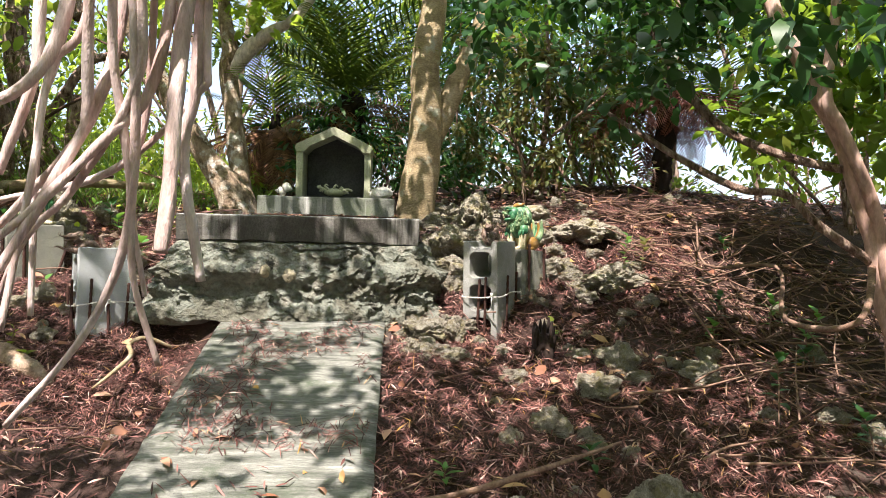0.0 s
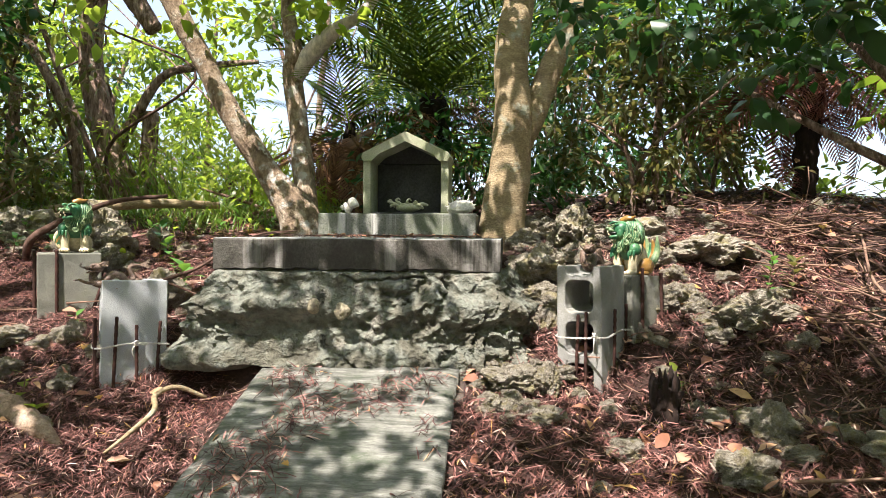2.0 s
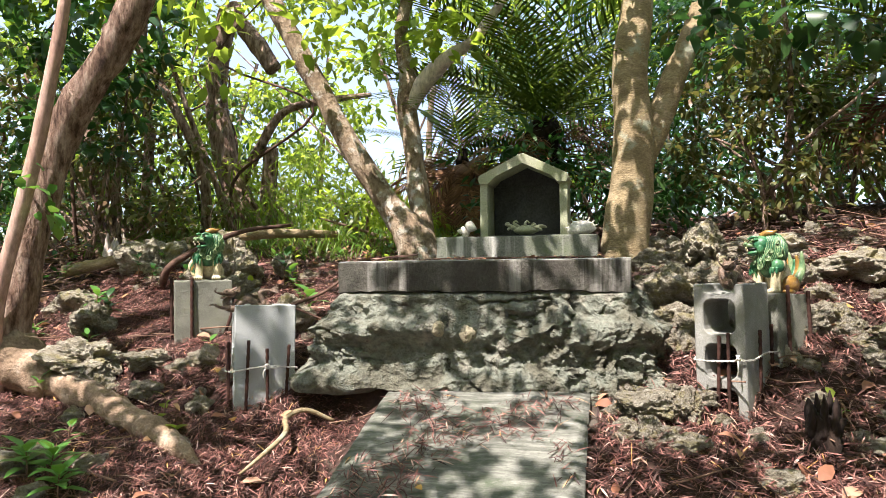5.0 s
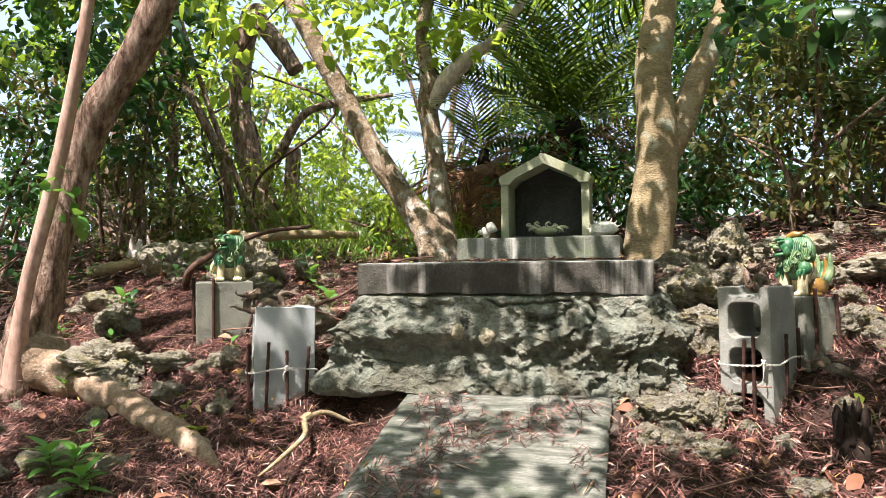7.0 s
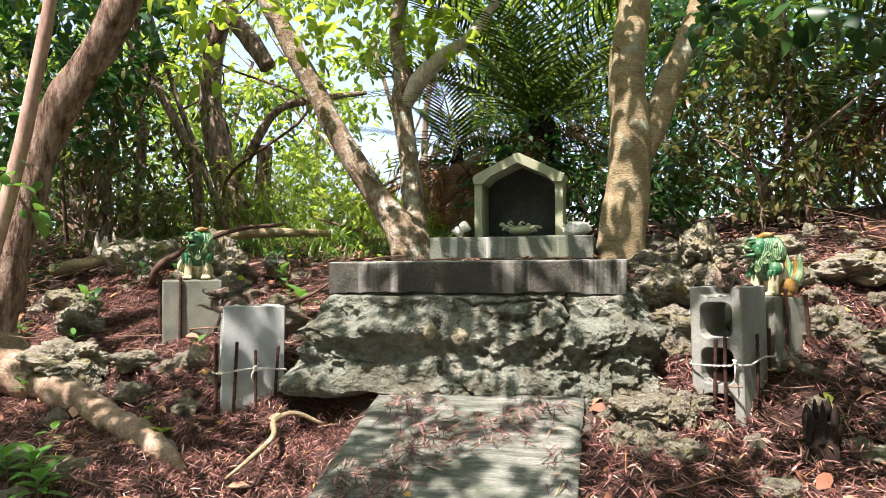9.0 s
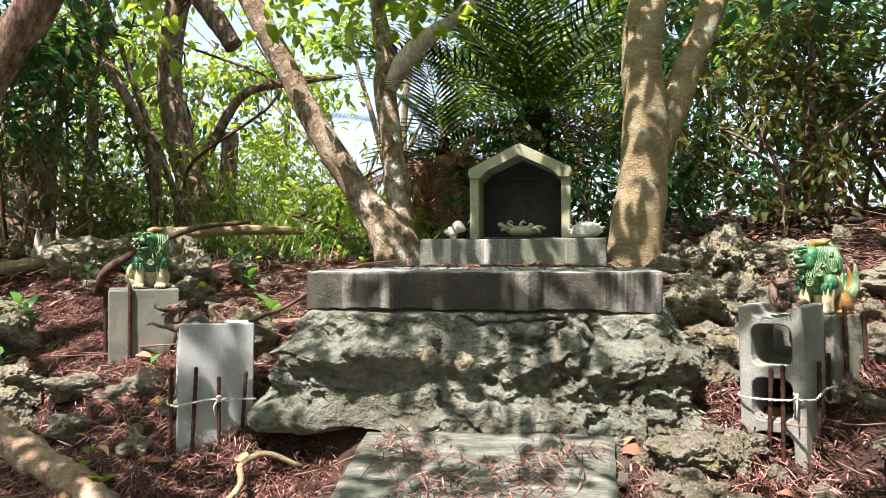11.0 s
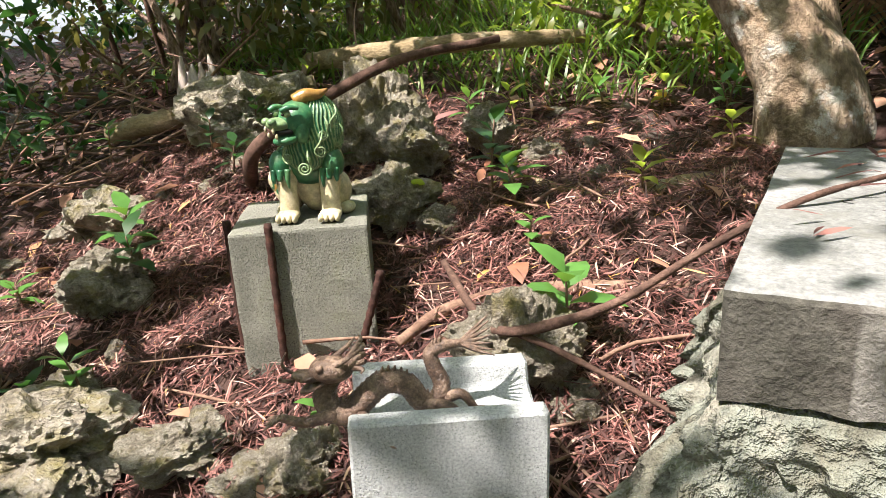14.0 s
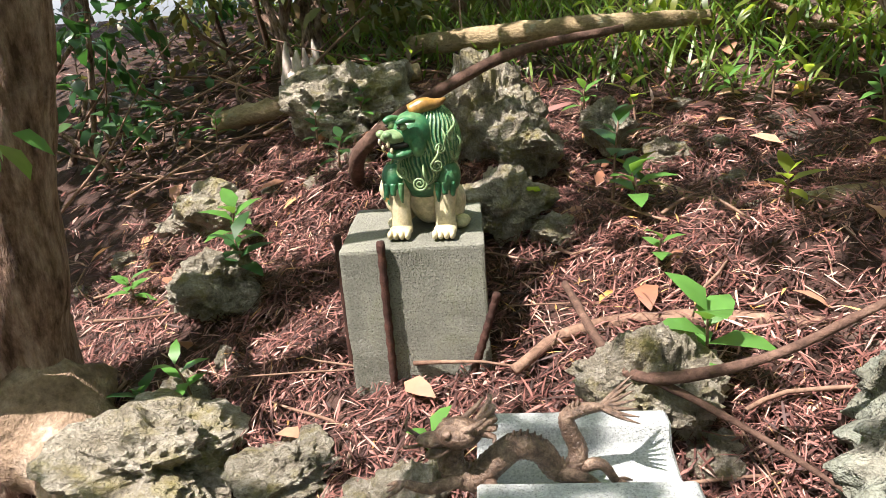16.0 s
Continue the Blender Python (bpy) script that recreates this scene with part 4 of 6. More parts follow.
shrub("far dark thicket of small leaves", under(-4.2, 4.0), 110, (-6.0, 3.0, 0.9), (-3.0, 5.0, 3.2), 42, 0.085, 0.036, M["leaf"], 8, 0.12, 0.3)
shrub("leafy sunlit boughs against the sky", under(-0.9, 3.6), 95, (-3.2, 3.0, 1.7), (1.2, 4.4, 3.4), 40, 0.075, 0.034, M["leaf_bright"], 6, 0.10, 0.26)
shrub("far green thicket beyond the mound", under(4.5, 3.2), 75, (3.2, 2.2, 0.9), (6.0, 4.6, 3.0), 42, 0.085, 0.036, M["leaf"], 8, 0.12, 0.3)
shrub("low dark thicket along the far edge", under(1.6, 3.2), 42, (0.9, 2.7, 0.8), (2.4, 3.9, 1.22), 40, 0.075, 0.034, M["leaf_dark"], 6, 0.1, 0.22)
shrub("low green thicket beyond the brow", under(-1.6, 3.3), 90, (-5.0, 3.0, 0.8), (0.8, 4.0, 1.25), 40, 0.075, 0.034, M["leaf"], 6, 0.1, 0.22)
shrub("sunlit green boughs beside the mound", under(3.4, 0.9), 48, (2.7, 0.3, 0.9), (4.2, 2.0, 2.6), 38, 0.075, 0.036, M["leaf_bright"], 6, 0.1, 0.24)


def far_wood(label, at, n, lo, hi, mat, seed, hole=-0.05):
    """A far mass of boughs, thick and thin by turns."""
    cl = open_sky(clumps_in(n, lo, hi, 0.16, 0.36))
    keep = [noise.noise((c[0] * 0.85 + seed, c[2] * 1.0, seed)) > hole for c in cl]
    cl = cl[np.array(keep)]
    s = tagged(empty("thicket", pose(*at)), label, "thicket", group="far thickets behind the altar")
    ob = foliage("leaves", cl, 60, 0.13, 0.06, mat, None)
    ob.parent = s
    ob.matrix_parent_inverse = Matrix.Translation(-Vector(at))
    for k in range(5):
        x0 = lo[0] + (hi[0] - lo[0]) * (k + 0.5) / 5
        st = limb("stem", [(x0, at[1], lie(x0, at[1]) - 0.1, 0.05), (x0 + RNG.normal(0, 0.15), at[1], 1.6, 0.04), (x0 + RNG.normal(0, 0.4), at[1], 3.2, 0.02)], M["bark_brown"], None, seg=8, steps=18)
        st.parent = s
        st.matrix_parent_inverse = Matrix.Translation(-Vector(at))
    return s


far_wood("far shaded wood with gaps of sky", under(-3.6, 6.2), 330, (-7.5, 5.4, 0.2), (-0.6, 7.0, 4.6), M["leaf"], 3.0, -0.10)
far_wood("far shaded wood with gaps of sky", under(1.6, 6.2), 240, (-0.6, 5.4, 0.2), (3.6, 7.0, 4.6), M["leaf_dark"], 8.0, -0.12)
far_wood("far sunlit wood with gaps of sky", under(6.0, 5.4), 160, (3.6, 4.6, 0.2), (8.6, 6.2, 4.6), M["leaf"], 5.0, -0.12)


# ---- cycads ----
def frond_mesh(length, arch, mat, pairs=84, leaflet=0.19, curl=0.12, width=0.013):
    """One feather frond along +x, arching over, its leaflets in two rows."""
    s = np.linspace(0.0, 1.0, 26)
    px = length * np.sin(arch * s) / arch if arch > 0.05 else length * s
    pz = length * (np.cos(arch * s) - 1) / arch if arch > 0.05 else s * 0
    base, way, up, L, W = [], [], [], [], []
    for i in range(25):
        a, b = np.array((px[i], 0, pz[i])), np.array((px[i + 1], 0, pz[i + 1]))
        base.append(a)
        way.append(b - a)
        up.append((0, 0, 1))
        L.append(np.linalg.norm(b - a) * 1.35)
        W.append(0.016 * (1 - 0.6 * s[i]))
    for k in range(pairs):
        f = 0.10 + 0.90 * k / pairs
        i = min(24, int(f * 25))
        p = np.array((px[i], 0, pz[i]))
        t = np.array((px[i + 1] - px[i], 0, pz[i + 1] - pz[i]))
        t /= np.linalg.norm(t)
        for sgn in (-1, 1):
            base.append(p)
            way.append(t * (0.55 + 0.6 * f) + np.array((0, sgn, 0)) + np.array((t[2], 0, -t[0])) * -0.35 * (1 if t[0] > 0 else -1))
            up.append((-t[2], 0, t[0]))
            L.append(leaflet * (math.sin(math.pi * (0.12 + 0.8 * f)) * 0.8 + 0.25) * RNG.uniform(0.85, 1.1))
            W.append(width)
    return leaf_mesh("frond", base, way, up, np.array(L), np.array(W), mat, 0.15, curl)


def cycad(at, top, fronds, dead, label, length=0.95, girth=1.0, withered="frond_dead", low=82):
    c = tagged(empty("cycad", pose(*at)), label, "cycad")
    v, f = tube([(0, 0, -0.1, 0.11 * girth), (0.0, 0, 0.2, 0.11 * girth), (0.02, 0, top - 0.1, 0.11 * girth), (0.02, 0, top + 0.05, 0.06 * girth)], 18, 40, 0.22, 26)
    put("trunk", mesh_of("trunk", v, f, M["stump"]), c)
    kinds = [frond_mesh(length * l, a, M["frond"]) for l, a in ((1.0, 0.45), (0.9, 0.8), (1.1, 0.6), (0.95, 1.0))]
    deads = [frond_mesh(length * 0.62, a, M[withered], 54, 0.11, 0.45, 0.009) for a in (0.35, 1.1)]
    for k in range(fronds):
        ob = put("frond", kinds[k % 4], c)
        ob.matrix_basis = Matrix.Translation((0.02, 0, top)) @ pose(0, 0, 0, 0, 0, k * 137.5 + RNG.uniform(-8, 8)) @ pose(0.03, 0, 0, RNG.uniform(-12, 12), -(80 - low * (k / fronds) ** 0.8), 0)
    for k in range(dead):
        ob = put("dead_frond", deads[k % 2], c, "withered brown frond hanging down")
        ob.matrix_basis = Matrix.Translation((0.02, 0, top - 0.06)) @ pose(0, 0, 0, 0, 0, k * 137.5 + RNG.uniform(-50, 50)) @ pose(0.06, 0, 0, RNG.uniform(-60, 60), RNG.uniform(-15, 88), 0) @ Matrix.Scale(RNG.uniform(0.5, 1.25), 4)
    return c


cycad(under(0.50, 1.95), 0.62, 46, 34, "green cycad with feathery fronds and withered brown skirt", 1.20, low=66)
cycad(under(0.02, 1.92), 0.48, 7, 46, "short cycad with hanging dead brown fronds", 0.66, 0.45)
cycad((2.45, 1.40, lie(2.45, 1.40)), 0.66, 24, 34, "tall cycad leaning out, with reddish withered fronds", 0.80, 0.5, "frond_red", 95)


# ---- hanging aerial roots near the start of the path ----
def aerial(px, py, d=0.0):
    return (0.606 + 0.000465 * (px - 100), -2.27 + d, 0.735 - 0.00049 * py)


hang = tagged(empty("aerial_roots", pose(0.62, -2.27, 1.5)), "pinkish bundle of hanging banyan aerial roots", "aerial roots")
STRANDS = [([(330, -600), (305, -100), (292, 150), (200, 250), (60, 400), (-60, 480)], 0.0070), ([(320, -600), (330, 60), (308, 250), (330, 490)], 0.0090),
           ([(270, -600), (245, 0), (228, 130), (240, 300), (248, 480), (268, 640)], 0.0060), ([(170, -600), (130, 0), (60, 150), (-40, 210)], 0.0090),
           ([(350, -600), (345, 40), (322, 140), (170, 290), (-60, 350)], 0.0060), ([(290, -500), (262, 60), (240, 380), (150, 580), (-30, 760)], 0.0065),
           ([(230, -600), (212, 0), (198, 180), (120, 330), (20, 520)], 0.0080), ([(120, -600), (75, 0), (35, 200), (5, 560)], 0.0060),
           ([(260, -600), (200, 60), (180, 200), (140, 260), (-30, 440)], 0.0070), ([(345, -500), (335, 100), (318, 330), (322, 430)], 0.0110),
           ([(60, -600), (30, 0), (10, 120), (-40, 300)], 0.0080), ([(310, -600), (280, 0), (262, 160), (150, 330), (40, 420), (-40, 600)], 0.0060),
           ([(200, -600), (150, 0), (110, 120), (90, 300), (60, 560)], 0.0055), ([(250, -500), (235, 100), (215, 330), (225, 520)], 0.0050)]
for k, (px, r) in enumerate(STRANDS):
    pts = [(*aerial(a + 9 * math.sin(i * 2.3 + k), b, 0.05 * math.sin(k * 2.1) + 0.0001 * b * ((k % 3) - 1)), 0.74 * r * (1.0 - 0.45 * i / len(px))) for i, (a, b) in enumerate(px)]
    ob = limb("root_strand", pts, M["root"], None, seg=8, steps=50, rough=0.12, freq=40)
    ob.parent = hang
    ob.matrix_parent_inverse = Matrix.Translation((-0.62, 2.27, -1.5))


# ---- rocks ----
ROCKS = {k: rock_bm(s, k, 5, 0.62) for k, s in enumerate([(1, 0.9, 0.8), (0.9, 1.1, 0.7), (1.1, 0.8, 1.0), (1.0, 1.0, 0.6), (1, 0.8, 0.7), (0.8, 1, 0.9)])}
ROCK_MESH = {}
for k, bm in ROCKS.items():
    me = bpy.data.meshes.new("rock")
    bm.to_mesh(me)
    bm.free()
    me.materials.append(M["rock"])
    ROCK_MESH[k] = me


def rock(x, y, r, k=0, sink=0.35, turn=0.0, label="pitted grey limestone rock lying in leaf litter", stretch=(1, 1, 1), z=None):
    ob = put("rock", ROCK_MESH[k % 6])
    zz = (lie(x, y) + r * (0.75 - sink * 1.6)) if z is None else z
    ob.matrix_basis = pose(x, y, zz, turn * 0.3, turn * 0.2, turn * 57) @ Matrix.Diagonal((r * stretch[0], r * stretch[1], r * stretch[2], 1))
    return tagged(ob, label, "rock", group="loose limestone rocks")


BIG = "craggy grey limestone boulder half buried in the slope"
rock(-0.93, -0.08, 0.115, 0, 0.33, 0.3, "yellowish pitted limestone rock in leaf litter", (1.2, 1, 0.85), 0.225)
rock(-0.82, -0.14, 0.055, 2, 0.4, 0.6)
rock(-0.66, -0.12, 0.05, 1, 0.4, 2.6)
rock(-0.60, 0.02, 0.05, 3, 0.4, 0.9)
rock(-1.05, 0.06, 0.06, 5, 0.4, 2.9)
rock(-0.74, 0.01, 0.065, 1, 0.4, 1.0, stretch=(1.2, 1, .8), z=0.225)
rock(-1.44, 0.47, 0.11, 1, 0.3, 2.0, BIG, z=0.385)
rock(-0.88, 0.80, 0.115, 2, 0.25, 0.5, BIG, (0.9, 0.8, 1.1), 0.575)
rock(-0.74, 0.74, 0.07, 0, 0.3, 1.7, BIG, z=0.55)
rock(-1.0, 0.74, 0.075, 4, 0.3, 2.9, BIG, z=0.52)
rock(-0.62, 0.86, 0.06, 5, 0.3, 0.7, BIG, z=0.57)
rock(-1.155, 0.25, 0.085, 0, 0.3, 1.1, BIG, z=0.345)
rock(-0.70, 0.56, 0.065, 4, 0.3, 2.2, BIG, z=0.47)
rock(-1.17, 0.70, 0.10, 3, 0.35, 1.5, BIG, (1.2, 0.8, 1.0), 0.46)
rock(-0.72, 0.60, 0.09, 0, 0.4, 2.5, BIG)
rock(-1.30, 0.85, 0.16, 1, 0.3, 0.2, BIG)
rock(-0.285, 0.235, 0.075, 2, 0.4, 0.7, z=0.365)
rock(-0.53, 0.06, 0.062, 0, 0.4, 1.4, stretch=(1, 1, 1.2), z=0.215)
rock(-0.40, -0.02, 0.04, 4, 0.4, 2.4)
rock(-0.20, 0.24, 0.045, 5, 0.4, 1.9, z=0.285)
rock(1.00, -0.13, 0.075, 1, 0.36, 0.4, "pale pitted limestone rock beside the slab", (1.2, 0.8, 0.8))
rock(1.11, -0.10, 0.055, 2, 0.36, 1.4)
rock(0.93, -0.24, 0.05, 4, 0.5, 2.2)
rock(1.12, 0.45, 0.12, 0, 0.3, 0.9, BIG)
rock(1.25, 0.75, 0.14, 2, 0.35, 1.6, BIG, (1.3, 0.8, 0.8))
rock(1.50, 0.80, 0.13, 3, 0.35, 0.1, BIG, (1.3, 0.8, 0.9))
rock(1.18, 0.22, 0.09, 1, 0.4, 2.8, BIG)
rock(1.75, 0.55, 0.11, 0, 0.4, 2.0, BIG, (1.4, 1, 0.7))
rock(1.36, -0.74, 0.06, 5, 0.4, 0.8)
rock(1.58, -1.12, 0.085, 2, 0.4, 0.3)
rock(1.57, -0.87, 0.03, 4, 0.3, 1.0, "small yellowish rounded stone")
rock(1.55, -0.55, 0.07, 1, 0.4, 2.6)
rock(1.70, -0.30, 0.085, 0, 0.45, 1.2)
rock(1.30, -0.42, 0.05, 3, 0.45, 0.6)
rock(1.95, -0.45, 0.07, 3, 0.3, 0.5, "pale pitted limestone rock on the slope")
rock(1.85, 0.20, 0.10, 2, 0.45, 0.6, stretch=(1.5, 1, .7))
rock(-0.75, -0.55, 0.07, 1, 0.4, 0.9, "pale grey limestone rock among leaves")
rock(-0.55, -0.52, 0.055, 4, 0.45, 1.9)
rock(-0.92, -0.62, 0.09, 0, 0.45, 2.2, "pale grey limestone rock among leaves", (1.4, 1, .7))
rock(0.02, -0.62, 0.06, 3, 0.5, 0.2, "mossy brown stone beside the slab")
for i in range(120):
    if i < 62:                                            # rubble beside and behind the altar
        x, y = RNG.uniform(1.03, 1.62), RNG.uniform(0.25, 1.0)
    elif i < 90:                                          # rubble between the slab and the block
        x, y = RNG.uniform(0.90, 1.20), RNG.uniform(-0.32, -0.04)
    else:
        x, y = RNG.uniform(1.45, 1.95), RNG.uniform(-0.45, 0.35)
    rock(x, y, RNG.uniform(0.02, 0.045) if i >= 62 else RNG.uniform(0.025, 0.07), i, 0.36, RNG.uniform(0, 6), "rough pale limestone rubble beside the altar", (RNG.uniform(0.8, 1.4), RNG.uniform(0.8, 1.2), RNG.uniform(0.6, 1.1)))
for i in range(70):
    x, y = RNG.uniform(1.05, 2.6), RNG.uniform(-1.4, 1.4)
    rock(x, y, RNG.uniform(0.018, 0.05), i, 0.4, RNG.uniform(0, 6), "small rough limestone fragment in litter")
for i in range(46):
    x, y = RNG.uniform(-1.7, -0.3), RNG.uniform(-0.7, 1.2)
    rock(x, y, RNG.uniform(0.018, 0.045), i, 0.4, RNG.uniform(0, 6), "small rough limestone fragment in litter")


# ---- leaf litter ----
def litter(name, n, lo, hi, mat, l0, l1, w, label, keep=None, lift=0.004, height=None):
    x, y = RNG.uniform(lo[0], hi[0], n), RNG.uniform(lo[1], hi[1], n)
    if keep is not None:
        k = keep(x, y)
        x, y = x[k], y[k]
    if height is None:                                    # thick drifts and bare patches
        thick = np.array([noise.noise((a * 4.5, b * 4.5, 2.0)) + 0.5 * noise.noise((a * 13, b * 13, 6.0)) for a, b in zip(x, y)])
        k = RNG.random(len(x)) < np.clip(0.66 + 1.0 * thick, 0.28, 1.0)
        x, y = x[k], y[k]
    elif height is slab_top_xy:                           # swept into loose drifts
        k = np.array([RNG.random() < 0.25 + 1.7 * noise.noise((a * 4, b * 4, 9.0)) for a, b in zip(x, y)])
        x, y = x[k], y[k]
    n = len(x)
    z = np.array([(height or lie)(a, b) for a, b in zip(x, y)])
    a = RNG.uniform(0, 2 * math.pi, n)
    tilt = RNG.normal(0, 0.22, n)
    way = np.stack([np.cos(a), np.sin(a), tilt + (0.28 * np.sin(a) if height is None else 0.285 * np.sin(a) if height is slab_top_xy else 0)], 1)
    up = np.stack([RNG.normal(0, 0.35, n), RNG.normal(0, 0.35, n), np.ones(n)], 1)
    base = np.stack([x, y, z + lift + RNG.uniform(0, 0.014, n) * (1 if height is None else 0.3)], 1)
    me = leaf_mesh(name, base, way, up, RNG.uniform(l0, l1, n), w * RNG.uniform(0.6, 1.4, n), mat, 0.2, RNG.uniform(-0.05, 0.25, n))
    return tagged(put(name, me), label, "leaf litter", kind="stuff")


def slab_top_xy(x, y):
    return slab_top(y) + 0.002


def flat_top(x, y):
    return 0.577


def off_built(x, y):
    on_slab = (x > 0.19) & (x < 0.85) & (y < -0.1) & (y > -2.65)
    on_altar = (x > -0.02) & (x < 1.0) & (y > -0.02) & (y < 1.05)
    rubble = (x > 0.98) & (x < 1.5) & (y > 0.15) & (y < 1.0) & (RNG.random(len(x)) < 0.6)
    return ~(on_slab | on_altar | rubble)


litter("leaf_litter", 62000, (-2.2, -2.6), (3.0, 1.9), M["litter"], 0.03, 0.075, 0.0052, "reddish-brown narrow dry leaves covering the ground", lambda x, y: off_built(x, y) & ~((x > -1.5) & (x < 0.1) & (y > -0.5) & (y < 1.1)))
litter("leaf_litter", 95000, (-1.6, -0.7), (0.1, 1.2), M["litter"], 0.018, 0.058, 0.0031, "reddish-brown narrow dry leaves covering the ground", off_built)
litter("dry_needles", 30000, (-1.7, -0.7), (0.1, 1.3), M["litter"], 0.025, 0.075, 0.0013, "thin reddish dry needles over the litter", off_built, 0.008)
litter("dry_needles", 24000, (0.85, -1.4), (2.4, 1.0), M["litter"], 0.03, 0.09, 0.0017, "thin reddish dry needles over the litter", off_built, 0.008)
litter("leaf_litter", 30000, (0.85, -1.4), (2.2, 0.9), M["litter"], 0.025, 0.07, 0.0045, "reddish-brown narrow dry leaves covering the ground", off_built)
litter("leaf_litter", 9000, (-4, 1.0), (4.5, 4.0), M["litter"], 0.05, 0.11, 0.014, "reddish-brown dry leaves on the far slope", off_built)
litter("leaf_crumbs", 38000, (-1.3, -0.7), (0.1, 1.0), M["litter"], 0.008, 0.024, 0.0034, "crumbled bits of dry reddish leaves", off_built, 0.003)
litter("leaf_crumbs", 22000, (0.86, -1.3), (2.1, 0.7), M["litter"], 0.010, 0.026, 0.0036, "crumbled bits of dry reddish leaves", off_built, 0.003)
litter("broad_litter", 1150, (-2.0, -2.4), (2.8, 1.6), M["broad_dry"], 0.035, 0.075, 0.03, "scattered broad brown and yellow fallen leaves", off_built, 0.012)
litter("slab_litter", 480, (0.22, -2.2), (0.82, -0.16), M["litter"], 0.02, 0.07, 0.005, "dry reddish leaves strewn on the slab", None, 0.008, slab_top_xy)
litter("slab_litter", 3600, (0.24, -0.95), (0.81, -0.14), M["litter"], 0.02, 0.08, 0.0032, "dry reddish leaves strewn on the slab", None, 0.008, slab_top_xy)
litter("slab_litter", 60, (0.22, -1.6), (0.82, -0.2), M["broad_dry"], 0.03, 0.06, 0.022, "few broad orange leaves on the slab", None, 0.004, slab_top_xy)
litter("altar_litter", 170, (0.06, 0.12), (0.93, 0.66), M["litter"], 0.02, 0.08, 0.005, "dry leaves lying on the altar slab", None, 0.003, flat_top)
litter("altar_litter", 34, (0.15, 0.45), (0.9, 0.67), M["broad_dry"], 0.025, 0.05, 0.018, "dry curled leaves lying on the altar slab", None, 0.003, flat_top)


# ---- twigs ----
def twigs(name, n, lo, hi, l0, l1, r, label, tilt=0.15, keep=None):
    out = []
    for i in range(n):
        x, y = RNG.uniform(lo[0], hi[0]), RNG.uniform(lo[1], hi[1])
        if keep is not None and not keep(np.array([x]), np.array([y]))[0]:
            continue
        a, L = RNG.uniform(0, 6.28), RNG.uniform(l0, l1)
        t = RNG.normal(0, tilt)
        d = np.array((math.cos(a), math.sin(a), 0))
        p = []
        for s in (-0.5, -0.15, 0.2, 0.5):
            q = np.array((x, y, 0)) + d * L * s + np.append(RNG.normal(0, 0.05 * L, 2), 0)
            q[2] = max(lie(q[0], q[1]) + 0.004, lie(x, y) + 0.01 + t * L * (s + 0.5) + RNG.uniform(0, 0.02))
            p.append((*q, r * RNG.uniform(0.5, 1.3) * (1 - 0.5 * (s + 0.5))))
        out.append(tube(p, 5, 7, 0.05, 30))
    v, f = several(out)
    return tagged(put(name, mesh_of(name, v, f, M["twig"])), label, "twigs", kind="stuff")


twigs("twigs", 260, (-1.8, -1.4), (2.4, 1.3), 0.08, 0.35, 0.0035, "thin dry twigs scattered over the litter", 0.06, off_built)
twigs("brushwood", 340, (1.9, -1.0), (3.0, 0.9), 0.15, 0.7, 0.0040, "tangled pile of dry grey brushwood", 0.34)
twigs("brushwood", 90, (-2.4, 0.5), (-1.3, 1.6), 0.2, 0.7, 0.005, "tangled dry twigs under the shrubs", 0.4)


def stick(pts, label, mat="twig"):
    return tagged(limb("stick", pts, M[mat], None, seg=8, steps=30, rough=0.1, freq=30), label, "stick")


for pts in ([(0.30, 0.50, 0.582, 0.003), (0.42, 0.47, 0.584, 0.004), (0.60, 0.50, 0.583, 0.003)], [(0.48, 0.55, 0.582, 0.003), (0.62, 0.52, 0.585, 0.004), (0.80, 0.56, 0.582, 0.002)],
            [(0.20, 0.40, 0.582, 0.002), (0.28, 0.46, 0.584, 0.003), (0.37, 0.46, 0.582, 0.002)], [(0.62, 0.40, 0.582, 0.002), (0.72, 0.42, 0.584, 0.003), (0.86, 0.38, 0.582, 0.002)]):
    stick(pts, "thin dark dry twig lying on the altar", "twig_dark")

# the long thin stem that forks over the block and leans on the altar
fork = tagged(empty("fallen_branch", pose(-0.27, 0.18, 0.4)), "long thin fallen brown branch that forks beside the block", "branch")
for nm, pts in (("stem", [(0.16, 0.42, 0.600, 0.003), (0.05, 0.30, 0.585, 0.004), (-0.05, 0.25, 0.53, 0.005), (-0.15, 0.21, 0.46, 0.0055), (-0.266, 0.18, 0.417, 0.008), (-0.35, 0.24, 0.40, 0.0065), (-0.47, 0.36, 0.43, 0.006)]),
                ("branch", [(-0.266, 0.18, 0.415, 0.006), (-0.20, 0.19, 0.388, 0.0045), (-0.13, 0.19, 0.362, 0.004), (-0.06, 0.17, 0.345, 0.0025)])):
    ob = limb(nm, pts, M["twig_dark"], None, seg=9, steps=40, rough=0.12, freq=35)
    ob.parent = fork
    ob.matrix_parent_inverse = Matrix.Translation((0.27, -0.18, -0.4))
stick([(-1.45, 1.3, 0.70, 0.03), (-1.2, 1.25, 0.72, 0.032), (-0.9, 1.3, 0.74, 0.028), (-0.6, 1.5, 0.74, 0.02)], "pale fallen log across the slope", "bark_tan")
stick([(-1.75, 0.75, 0.55, 0.03), (-1.5, 0.82, 0.60, 0.03), (-1.2, 1.0, 0.66, 0.024)], "pale fallen log among shrubs", "bark_tan")
